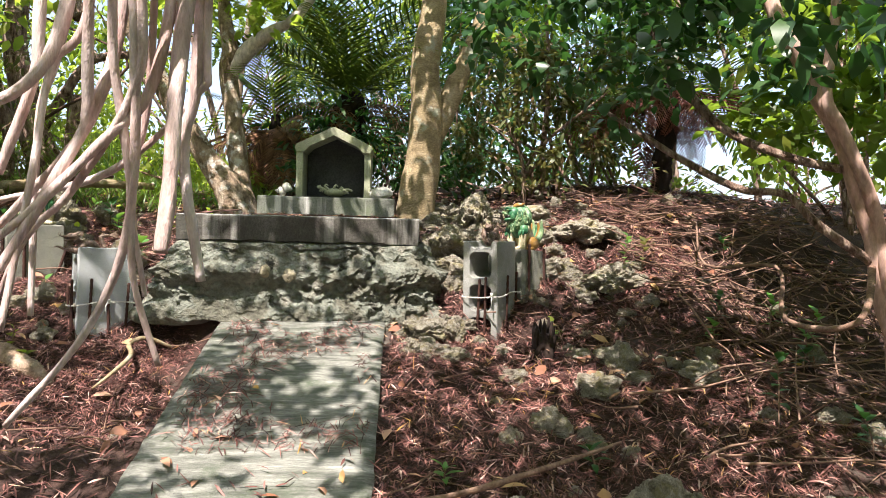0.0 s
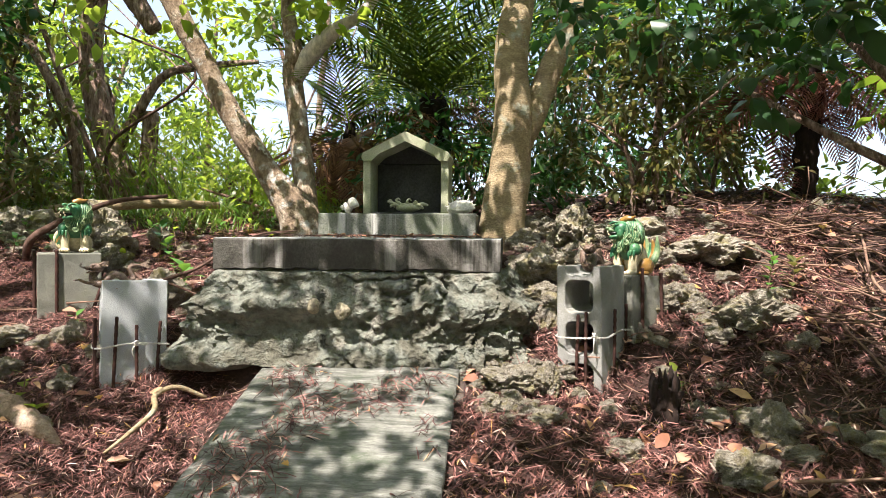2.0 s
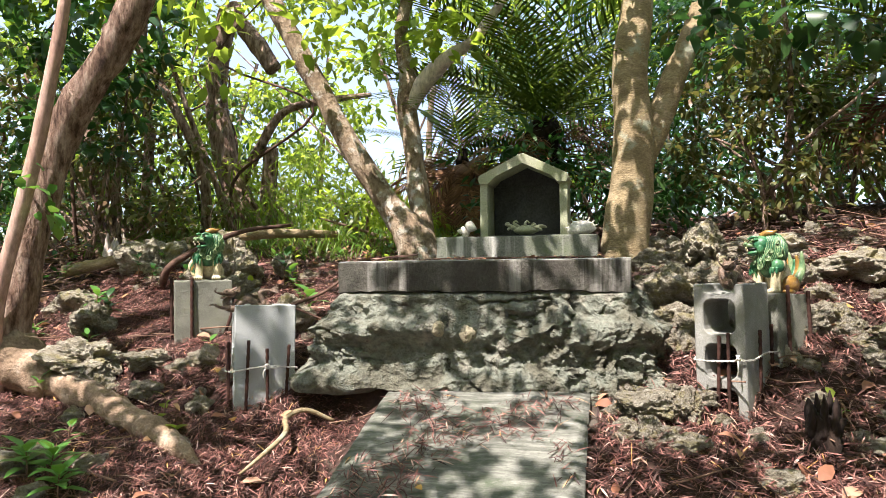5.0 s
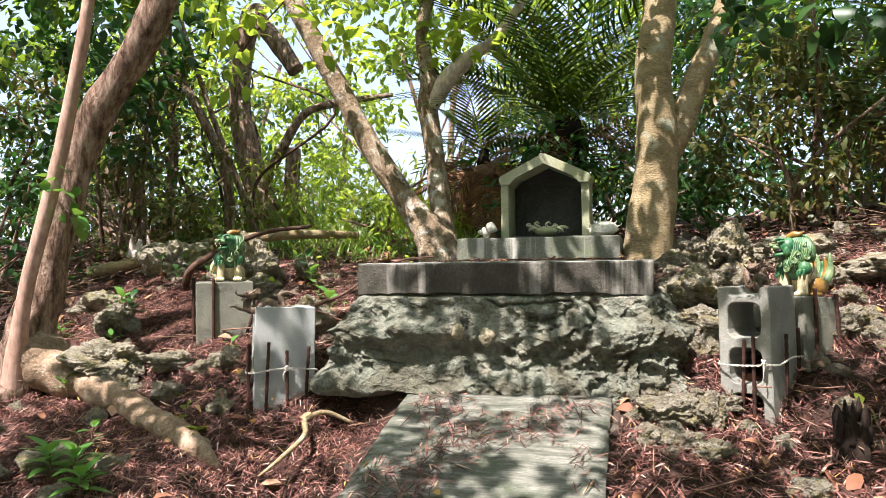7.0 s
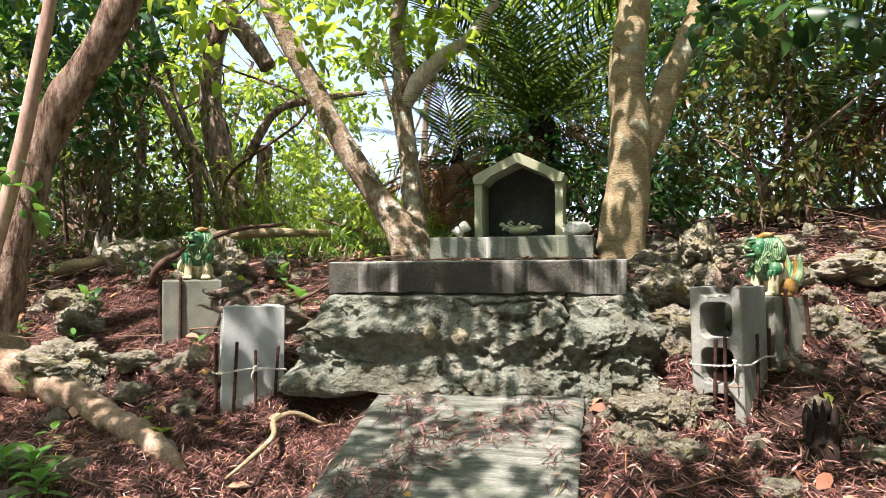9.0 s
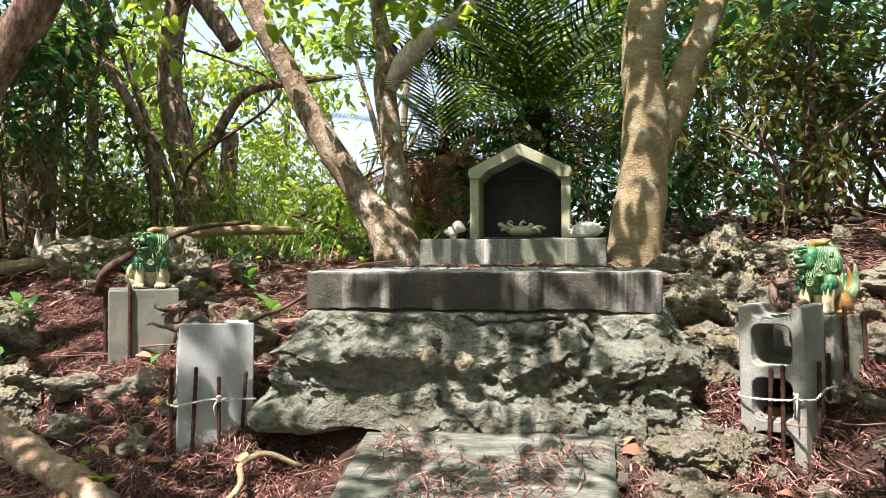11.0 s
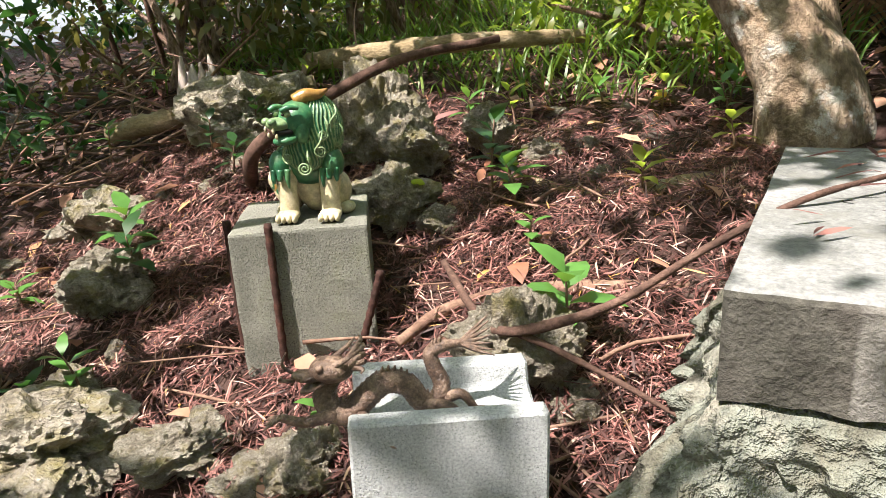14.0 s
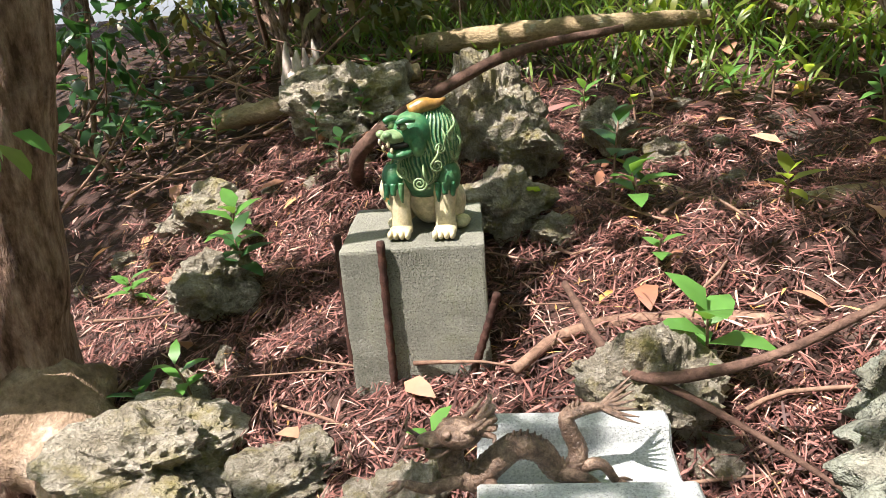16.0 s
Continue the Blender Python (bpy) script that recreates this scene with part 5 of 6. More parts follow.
stick([(-1.10, 0.60, 0.45, 0.016), (-1.0, 0.55, 0.58, 0.016), (-0.8, 0.75, 0.72, 0.012), (-0.6, 0.9, 0.76, 0.008)], "bare reddish-brown branch leaning over the rocks", "twig_dark")
stick([(0.86, -1.25, -0.10, 0.006), (1.05, -1.22, -0.08, 0.008), (1.3, -1.1, -0.05, 0.007), (1.5, -1.0, -0.02, 0.004)], "long pale stick lying on the litter")
stick([(-0.05, 0.85, 0.50, 0.02), (-0.2, 0.75, 0.48, 0.02), (-0.33, 0.72, 0.46, 0.018), (-0.5, 0.8, 0.47, 0.01)], "pale exposed root in the litter", "bark_tan")
stick([(-0.10, 0.45, 0.40, 0.012), (-0.3, 0.42, 0.385, 0.012), (-0.45, 0.35, 0.36, 0.011), (-0.5, 0.25, 0.33, 0.008)], "bent brown root in the litter")

out = [tube([(0, 0, -0.1, 0.085), (0.01, 0, 0.05, 0.070), (0.0, 0, 0.10, 0.060), (0.0, 0.0, 0.12, 0.045)], 14, 24, 0.25, 18, 2)]
for k in range(6):
    a = k * 1.05
    x, y = 0.045 * math.cos(a), 0.045 * math.sin(a)
    out.append(tube([(x, y, 0.04, 0.022), (x * 1.05, y * 1.05, 0.12, 0.016), (x * 0.9, y * 0.9, 0.15 + 0.05 * ((k * 2) % 3) / 2, 0.003)], 7, 12, 0.3, 30, k))
v, f = several(out)
broken = tagged(put("broken_stump", mesh_of("broken_stump", v, f, M["bark_pale"])), "pale splintered tree stump in the undergrowth", "stump")
broken.matrix_basis = pose(-1.66, 1.02, lie(-1.66, 1.02))
out = [tube([(0, 0, -0.06, 0.052), (0.0, 0, 0.03, 0.043), (0.004, 0, 0.07, 0.040), (0.006, 0.0, 0.085, 0.034)], 18, 22, 0.3, 24, 5)]
for k in range(7):
    a = k * 0.9
    x, y = 0.030 * math.cos(a), 0.030 * math.sin(a)
    out.append(tube([(x, y, 0.03, 0.014), (x * 1.1, y * 1.1, 0.09, 0.011), (x * 1.2, y * 1.2, 0.115 + 0.03 * ((k * 3) % 4) / 3, 0.002)], 7, 10, 0.35, 40, k))
v, f = several(out)
stump = tagged(put("tree_stump", mesh_of("tree_stump", v, f, M["stump"])), "small dark rotten tree stump in litter", "stump")
stump.matrix_basis = pose(1.43, -0.25, 0.075)


# ---- saplings, ferns and grass ----
def sapling(x, y, h, n, L, W, mat="sapling", label="young green sapling with broad leaves", z=None):
    z0 = lie(x, y) if z is None else z
    s = tagged(empty("sapling", pose(x, y, z0)), label, "plant", group="small plants in the litter")
    tip = (RNG.normal(0, 0.15) * h, RNG.normal(0, 0.15) * h, h)
    limb("stem", [(0, 0, -0.03, 0.003), (tip[0] * 0.3, tip[1] * 0.3, h * 0.5, 0.0025), (*tip, 0.0015)], M["twig"], s, seg=6, steps=8)
    a = np.arange(n) * 2.4 + RNG.uniform(0, 6)
    f = np.linspace(1.0, 0.45, n)
    base = np.stack([tip[0] * f, tip[1] * f, h * f], 1)
    way = np.stack([np.cos(a), np.sin(a), np.linspace(0.9, 0.05, n)], 1)
    up = np.stack([-np.cos(a) * 0.3, -np.sin(a) * 0.3, np.ones(n)], 1)
    for i in range(n):
        put("leaf", leaf_mesh("leaf", base[i:i + 1], way[i:i + 1], up[i:i + 1], L * RNG.uniform(0.7, 1.15), W * RNG.uniform(0.8, 1.1), M[mat], 0.15, 0.2), s)
    return s


sapling(-0.24, 0.30, 0.12, 7, 0.085, 0.045)
sapling(-0.55, 0.10, 0.05, 4, 0.05, 0.026)
sapling(-0.645, 0.575, 0.05, 1, 0.075, 0.030, "yellow_leaf", "single yellow-green leaf on a short stem")
sapling(-0.52, 0.66, 0.16, 9, 0.075, 0.032, "leaf_dark")
sapling(-0.45, 0.62, 0.09, 7, 0.07, 0.035)
sapling(-0.38, 0.50, 0.06, 5, 0.05, 0.025)
sapling(-1.12, 0.28, 0.12, 9, 0.075, 0.035, "leaf_dark")
sapling(-1.25, 0.36, 0.10, 8, 0.075, 0.035)
sapling(-0.48, -0.28, 0.09, 4, 0.05, 0.03, "leaf_bright")
sapling(-0.42, -0.33, 0.03, 3, 0.06, 0.04, "leaf_bright")
sapling(-0.73, -0.40, 0.05, 4, 0.055, 0.028)
sapling(-0.60, -0.62, 0.10, 15, 0.085, 0.034, "sapling", "leafy green seedling clump beside the path")
sapling(-0.69, -0.60, 0.09, 12, 0.08, 0.034, "sapling", "leafy green seedling clump beside the path")
sapling(-0.52, -0.68, 0.07, 12, 0.08, 0.034, "sapling", "leafy green seedling clump beside the path")
sapling(1.50, -0.12, 0.06, 3, 0.05, 0.025, "leaf_bright")
sapling(1.96, 0.25, 0.14, 12, 0.07, 0.028, "leaf_olive", "small yellowish-green shrub on the slope")
sapling(1.02, -1.05, 0.06, 8, 0.05, 0.018, "sapling", "small fern-like green plant")
sapling(1.45, -0.95, 0.07, 9, 0.06, 0.02, "leaf_dark", "small fern-like green plant")
sapling(1.50, -0.15, 0.05, 5, 0.03, 0.015, "sapling")
for i in range(12):
    x, y = RNG.uniform(1.75, 2.6), RNG.uniform(-1.2, 0.4)
    sapling(x, y, RNG.uniform(0.08, 0.25), 9, 0.06, 0.028, "leaf_dark" if i % 2 else "sapling", "leafy green seedling in the brushwood")
for i in range(26):
    x, y = RNG.uniform(-1.6, -0.1), RNG.uniform(0.6, 1.6)
    sapling(x, y, RNG.uniform(0.05, 0.13), 7, 0.06, 0.024, "sapling" if i % 3 else "leaf_bright")
for i in range(14):
    x, y = RNG.uniform(-1.7, -0.9), RNG.uniform(-0.2, 0.9)
    sapling(x, y, RNG.uniform(0.05, 0.12), 7, 0.055, 0.024, "sapling" if i % 2 else "leaf_dark")


def grass(name, n, lo, hi, l0, l1, label):
    x, y = RNG.uniform(lo[0], hi[0], n), RNG.uniform(lo[1], hi[1], n)
    z = np.array([lie(a, b) for a, b in zip(x, y)])
    a = RNG.uniform(0, 6.28, n)
    way = np.stack([np.cos(a) * 0.6, np.sin(a) * 0.6, np.ones(n)], 1)
    up = np.stack([np.cos(a), np.sin(a), np.zeros(n)], 1) * -1
    me = leaf_mesh(name, np.stack([x, y, z], 1), way, up, RNG.uniform(l0, l1, n), 0.008, M["grass"], 0.1, RNG.uniform(0.1, 0.5, n))
    return tagged(put(name, me), label, "grass", kind="stuff")


grass("grass", 2400, (-2.2, 1.2), (0.1, 2.3), 0.05, 0.18, "sunlit green grass and bamboo blades on the brow")
grass("grass", 230, (-2.2, 1.9), (-0.6, 2.6), 0.25, 0.6, "tall arching green blades behind the trunks")


# ---- steel stakes and string round the blocks ----
def frame_of(x, y, z, rz):
    return pose(x, y, z, 0, 0, rz)


LB, RB = frame_of(-0.240, -0.080, -0.018, 33), frame_of(1.322, -0.020, 0.045, 60)
LP, RP = frame_of(-0.645, 0.218, 0.25, 34), pose(1.455, 0.145, 0.232, -3, 3, 50)


def stake(m, a, b, r=0.0052, label="rusty steel reinforcing bar driven in upright"):
    """A ribbed reinforcing bar from a to b, in the block's own frame."""
    a, b = Vector(a), Vector(b)
    n = 26
    pts, faces = [], []
    d = (b - a).normalized()
    u = d.orthogonal().normalized()
    w = d.cross(u)
    seg = 8
    for i in range(n * 2):
        c = a.lerp(b, i / (n * 2 - 1))
        rr = r * (1.12 if i % 4 in (1, 2) else 0.94)
        pts += [tuple(c + (u * math.cos(k * math.tau / seg) + w * math.sin(k * math.tau / seg)) * rr) for k in range(seg)]
    for i in range(n * 2 - 1):
        for k in range(seg):
            faces.append((i * seg + k, i * seg + (k + 1) % seg, (i + 1) * seg + (k + 1) % seg, (i + 1) * seg + k))
    faces += [tuple(reversed(range(seg))), tuple(range((n * 2 - 1) * seg, n * 2 * seg))]
    ob = put("steel_stake", mesh_of("steel_stake", pts, faces, M["rust"]))
    ob.matrix_basis = m
    return tagged(ob, label, "stake", group="steel stakes round the blocks")


for a, b in (((-0.062, -0.010, 0.02), (-0.046, -0.007, 0.335)), ((0.012, -0.012, 0.02), (0.013, -0.007, 0.305)), ((0.066, -0.012, 0.02), (0.086, -0.007, 0.315)),
             ((-0.112, 0.03, 0.02), (-0.108, 0.03, 0.33)), ((-0.110, 0.11, 0.02), (-0.109, 0.11, 0.30))):
    stake(LB, a, b)
for a, b in (((-0.045, -0.010, -0.05), (-0.043, -0.007, 0.275)), ((-0.117, 0.05, -0.05), (-0.116, 0.05, 0.27)), ((0.055, -0.014, -0.02), (0.122, -0.010, 0.185))):
    stake(LP, a, b, 0.006)
for a, b in (((-0.025, -0.010, 0.0), (-0.018, -0.007, 0.315)), ((0.070, -0.010, 0.0), (0.076, -0.007, 0.325)), ((-0.107, 0.050, 0.0), (-0.104, 0.052, 0.31)), ((-0.107, 0.085, 0.0), (-0.104, 0.078, 0.30)), ((0.103, 0.06, 0.0), (0.103, 0.06, 0.29))):
    stake(RB, a, b)
for a, b in (((-0.05, -0.010, -0.06), (-0.045, -0.008, 0.25)), ((0.083, -0.010, -0.06), (0.080, -0.008, 0.235)), ((0.104, 0.06, -0.05), (0.103, 0.06, 0.25)), ((0.104, 0.15, -0.05), (0.103, 0.15, 0.25))):
    stake(RP, a, b, 0.006)


def string_loop(m, w, d, z, label, knot):
    """Twisted string tied round a block and its stakes, with a knot and two ends."""
    e = 0.018
    loop = [(-w, -e, z), (0, -e - 0.002, z + 0.012), (w, -e, z + 0.004), (w + e, d / 2, z - 0.01), (w, d + 0.006, z - 0.005), (0, d + 0.006, z), (-w, d + 0.006, z - 0.01), (-w - e, d / 2, z - 0.008), (-w, -e, z)]
    out = []
    for ph in (0.0, math.pi):
        c = spline(loop, 220)
        tw = [(c[i][0], c[i][1] + 0.0017 * math.cos(i * 0.75 + ph), c[i][2] + 0.0017 * math.sin(i * 0.75 + ph), 0.0017) for i in range(len(c))]
        out.append(tube(tw, 5, 420, 0.0))
    k = Vector(knot)
    turns = [(k.x + 0.007 * math.cos(a), k.y + 0.005 * math.sin(a * 1.3), k.z + 0.007 * math.sin(a), 0.0026) for a in np.linspace(0, 12, 26)]
    out.append(tube(turns, 6, 60, 0.0))
    out.append(tube([(k.x, k.y, k.z, 0.002), (k.x - 0.014, k.y - 0.006, k.z - 0.02, 0.002), (k.x - 0.010, k.y - 0.004, k.z - 0.045, 0.0012)], 6, 14, 0.0))
    out.append(tube([(k.x, k.y, k.z, 0.002), (k.x + 0.02, k.y - 0.006, k.z - 0.006, 0.002), (k.x + 0.035, k.y - 0.004, k.z - 0.004, 0.0012)], 6, 14, 0.0))
    v, f = several(out)
    ob = put("string", mesh_of("string", v, f, M["rope"]))
    ob.matrix_basis = m
    return tagged(ob, label, "string")


string_loop(LB, 0.10, 0.145, 0.235, "white twisted string tied round a block and stakes", (0.012, -0.022, 0.247))
string_loop(RB, 0.098, 0.15, 0.235, "white twisted string tied round a block and stakes", (-0.116, 0.02, 0.24))


# ---- statues ----
def ball(bm, c, r, mi, sub=3, turn=(0, 0, 0)):
    res = bmesh.ops.create_icosphere(bm, subdivisions=sub, radius=1.0)
    rot = Euler([radians(a) for a in turn]).to_matrix()
    for v in res["verts"]:
        v.co = rot @ Vector((v.co.x * r[0], v.co.y * r[1], v.co.z * r[2])) + Vector(c)
        for f in v.link_faces:
            f.material_index = mi


def cord(bm, pts, mi, seg=7, steps=20):
    v, f = tube(pts, seg, steps, 0.0)
    vs = [bm.verts.new(p) for p in v]
    for face in f:
        bm.faces.new([vs[i] for i in face]).material_index = mi


def curl(bm, c, n, r, mi, thick, tail, flip=1):
    """A lock of mane: a strand that ends in a flat spiral lying on the body. n: outward normal."""
    c, n = Vector(c), Vector(n).normalized()
    u = n.cross(Vector((0, 0, 1))).normalized() * flip
    w = Vector((0, 0, 1)) - n * n.z
    w.normalize()
    pts = []
    for i in range(22):
        a = -math.pi * 4.2 * (1 - i / 21.0) + 0.4
        q = r * (0.15 + 0.85 * i / 21)
        p = c + (u * math.cos(a) + w * math.sin(a)) * q + n * 0.004
        pts.append((*p, thick * (0.7 + 0.3 * i / 21)))
    end = Vector(tail)
    last = Vector(pts[-1][:3])
    mid_p = last.lerp(end, 0.5) + n * 0.008
    pts += [(*mid_p, thick), (*end, thick * 0.6)]
    cord(bm, pts, mi, 6, 60)


def combed(bm, c, r, g, p, waves, sway, deep=0.0026):
    """A ball of hair in carved wavy locks: grooves take material g, crests p."""
    res = bmesh.ops.create_icosphere(bm, subdivisions=6, radius=1.0)
    for v in res["verts"]:
        d = v.co.normalized()
        a = math.atan2(d.x, -d.y)
        ph = a * waves + sway * math.sin(d.z * 4.2 + a * 1.5) + 2.0 * noise.noise(d * 2.2)
        h = math.sin(ph)
        v.co = Vector((d.x * r[0], d.y * r[1], d.z * r[2])) + d * deep * h + Vector(c)
    for f in {f for v in res["verts"] for f in v.link_faces}:
        d = f.calc_center_median() - Vector(c)
        out = math.hypot(d.x / r[0], math.hypot(d.y / r[1], d.z / r[2]))
        f.material_index = p if out > 1.0 + 0.25 * deep / r[0] else g


def lion_mesh(tail=False):
    bm = bmesh.new()
    G, C, Y, K, P = 0, 1, 2, 3, 4
    ball(bm, (0, 0.060, 0.058), (0.036, 0.046, 0.058), C)
    ball(bm, (0.0, 0.030, 0.100), (0.047, 0.042, 0.05), G)
    for sx in (-1, 1):
        cord(bm, [(sx * 0.034, 0.0, 0.008, 0.0165), (sx * 0.034, 0.002, 0.035, 0.0150), (sx * 0.035, 0.006, 0.062, 0.0175), (sx * 0.037, 0.014, 0.088, 0.022), (sx * 0.034, 0.02, 0.105, 0.02)], C, 14, 22)
        ball(bm, (sx * 0.041, 0.008, 0.088), (0.019, 0.023, 0.026), G)
        for k in range(3):
            x = sx * (0.028 + 0.011 * k)
            cord(bm, [(x, -0.012 + 0.004 * abs(k - 1), 0.084, 0.0055), (x, -0.015 + 0.004 * abs(k - 1), 0.068, 0.0042), (x * 0.98, -0.014 + 0.004 * abs(k - 1), 0.054 + 0.008 * ((k * 2) % 3), 0.0015)], G, 7, 10)
        ball(bm, (sx * 0.034, -0.008, 0.010), (0.018, 0.022, 0.010), C)
        for k in range(4):
            ball(bm, (sx * 0.034 + (k - 1.5) * 0.0088, -0.024, 0.008), (0.0047, 0.011, 0.0075), C, 2)
        ball(bm, (sx * 0.038, 0.070, 0.032), (0.018, 0.036, 0.030), Y if tail else C)
        ball(bm, (sx * 0.052, 0.040, 0.008), (0.014, 0.026, 0.009), Y if tail else C, 2)
    # mane and bib, combed into wavy locks that end in curls
    combed(bm, (0.014, 0.020, 0.140), (0.047, 0.042, 0.058), G, P, 44, 4.2, 0.0017)
    combed(bm, (0.004, 0.000, 0.112), (0.034, 0.026, 0.034), G, P, 32, 3.0, 0.0015)
    for x, y, z, nx, ny, cr, fl in ((-0.018, -0.022, 0.104, -0.4, -0.9, 0.009, 1), (0.006, -0.029, 0.088, 0.0, -1.0, 0.011, -1), (0.030, -0.022, 0.112, 0.5, -0.85, 0.009, 1), (0.050, 0.004, 0.124, 0.9, -0.4, 0.010, -1),
                                    (0.048, 0.000, 0.152, 0.9, -0.45, 0.008, 1), (0.034, -0.014, 0.136, 0.6, -0.8, 0.008, -1), (-0.034, 0.0, 0.098, -0.9, -0.4, 0.009, 1)):
        curl(bm, (x, y, z), (nx, ny, 0.05), cr, P, 0.0020, (x + 0.006, y + 0.002, z + 0.028), fl)
    # head, turned to its right: brow, cheeks, muzzle, open jaw
    ball(bm, (-0.004, -0.008, 0.160), (0.031, 0.031, 0.030), G)
    ball(bm, (-0.027, -0.030, 0.157), (0.020, 0.018, 0.011), P, 3, (0, 8, 40))
    ball(bm, (-0.018, -0.025, 0.134), (0.022, 0.020, 0.009), G, 3, (0, -8, 40))
    ball(bm, (-0.019, -0.025, 0.146), (0.020, 0.018, 0.008), K, 3, (0, 0, 40))
    ball(bm, (0.006, -0.026, 0.146), (0.012, 0.012, 0.020), G)
    for k in (-1, 1):
        ball(bm, (-0.038 + k * 0.006, -0.041 - k * 0.006, 0.163), (0.007, 0.007, 0.006), P, 2)
        ball(bm, (-0.021 + k * 0.011, -0.033 - k * 0.010, 0.174), (0.007, 0.006, 0.006), P, 2)
        ball(bm, (-0.025 + k * 0.011, -0.038 - k * 0.010, 0.173), (0.0028, 0.0028, 0.0024), K, 2)
        cord(bm, [(-0.028 + k * 0.011, -0.039 - k * 0.009, 0.179, 0.0035), (-0.018 + k * 0.013, -0.035 - k * 0.011, 0.183, 0.0045), (-0.006 + k * 0.014, -0.026 - k * 0.013, 0.181, 0.003)], G, 8, 12)
        ball(bm, (-0.040 + k * 0.009, -0.037 - k * 0.011, 0.150), (0.0024, 0.0024, 0.005), C, 2)
        ball(bm, (-0.036 + k * 0.009, -0.036 - k * 0.011, 0.141), (0.0024, 0.0024, 0.0045), C, 2)
    cord(bm, [(-0.005, -0.005, 0.188, 0.011), (0.014, -0.002, 0.196, 0.011), (0.030, 0.004, 0.196, 0.008), (0.046, 0.006, 0.203, 0.002)], Y, 10, 16)
    # tail curling at the side
    for k in range(5):
        cord(bm, [(-0.045 - 0.004 * k, 0.075, 0.010 + 0.004 * k, 0.010), (-0.062 - 0.003 * k, 0.068, 0.024 + 0.008 * k, 0.009), (-0.068 + 0.004 * k, 0.070, 0.045 + 0.012 * k, 0.007), (-0.05 + 0.006 * k, 0.08, 0.062 + 0.014 * k, 0.003)], (C, G, Y, G, C)[k], 8, 16)
    if tail:                                              # upright flaming tail behind the haunches
        for k in range(6):
            x = (k - 2.5) * 0.012
            cord(bm, [(x * 0.4, 0.085, 0.030, 0.013), (x * 0.8, 0.118, 0.050, 0.014), (x, 0.135, 0.085, 0.012), (x * 1.2, 0.122 + 0.008 * (k % 2), 0.118 + 0.012 * (k % 3), 0.003)], (G, Y, P, G, Y, P)[k], 9, 20)
    me = bpy.data.meshes.new("lion_statue")
    bm.to_mesh(me)
    bm.free()
    for n in ("glaze_green", "glaze_cream", "glaze_yellow", "glaze_black", "glaze_pale"):
        me.materials.append(M[n])
    me.polygons.foreach_set("use_smooth", [True] * len(me.polygons))
    return me


LION = lion_mesh()
ob = put("lion_statue", LION)
ob.matrix_basis = LP @ pose(0.018, 0.055, 0.261, 0, 0, -8)
tagged(ob, "green and cream glazed ceramic guardian lion statue", "statue", "guardian lion statues")
ob = put("lion_statue", lion_mesh(True))
ob.matrix_basis = RP @ pose(-0.02, 0.075, 0.224, 0, 0, -100)
tagged(ob, "green and amber glazed guardian lion, mouth open", "statue", "guardian lion statues")


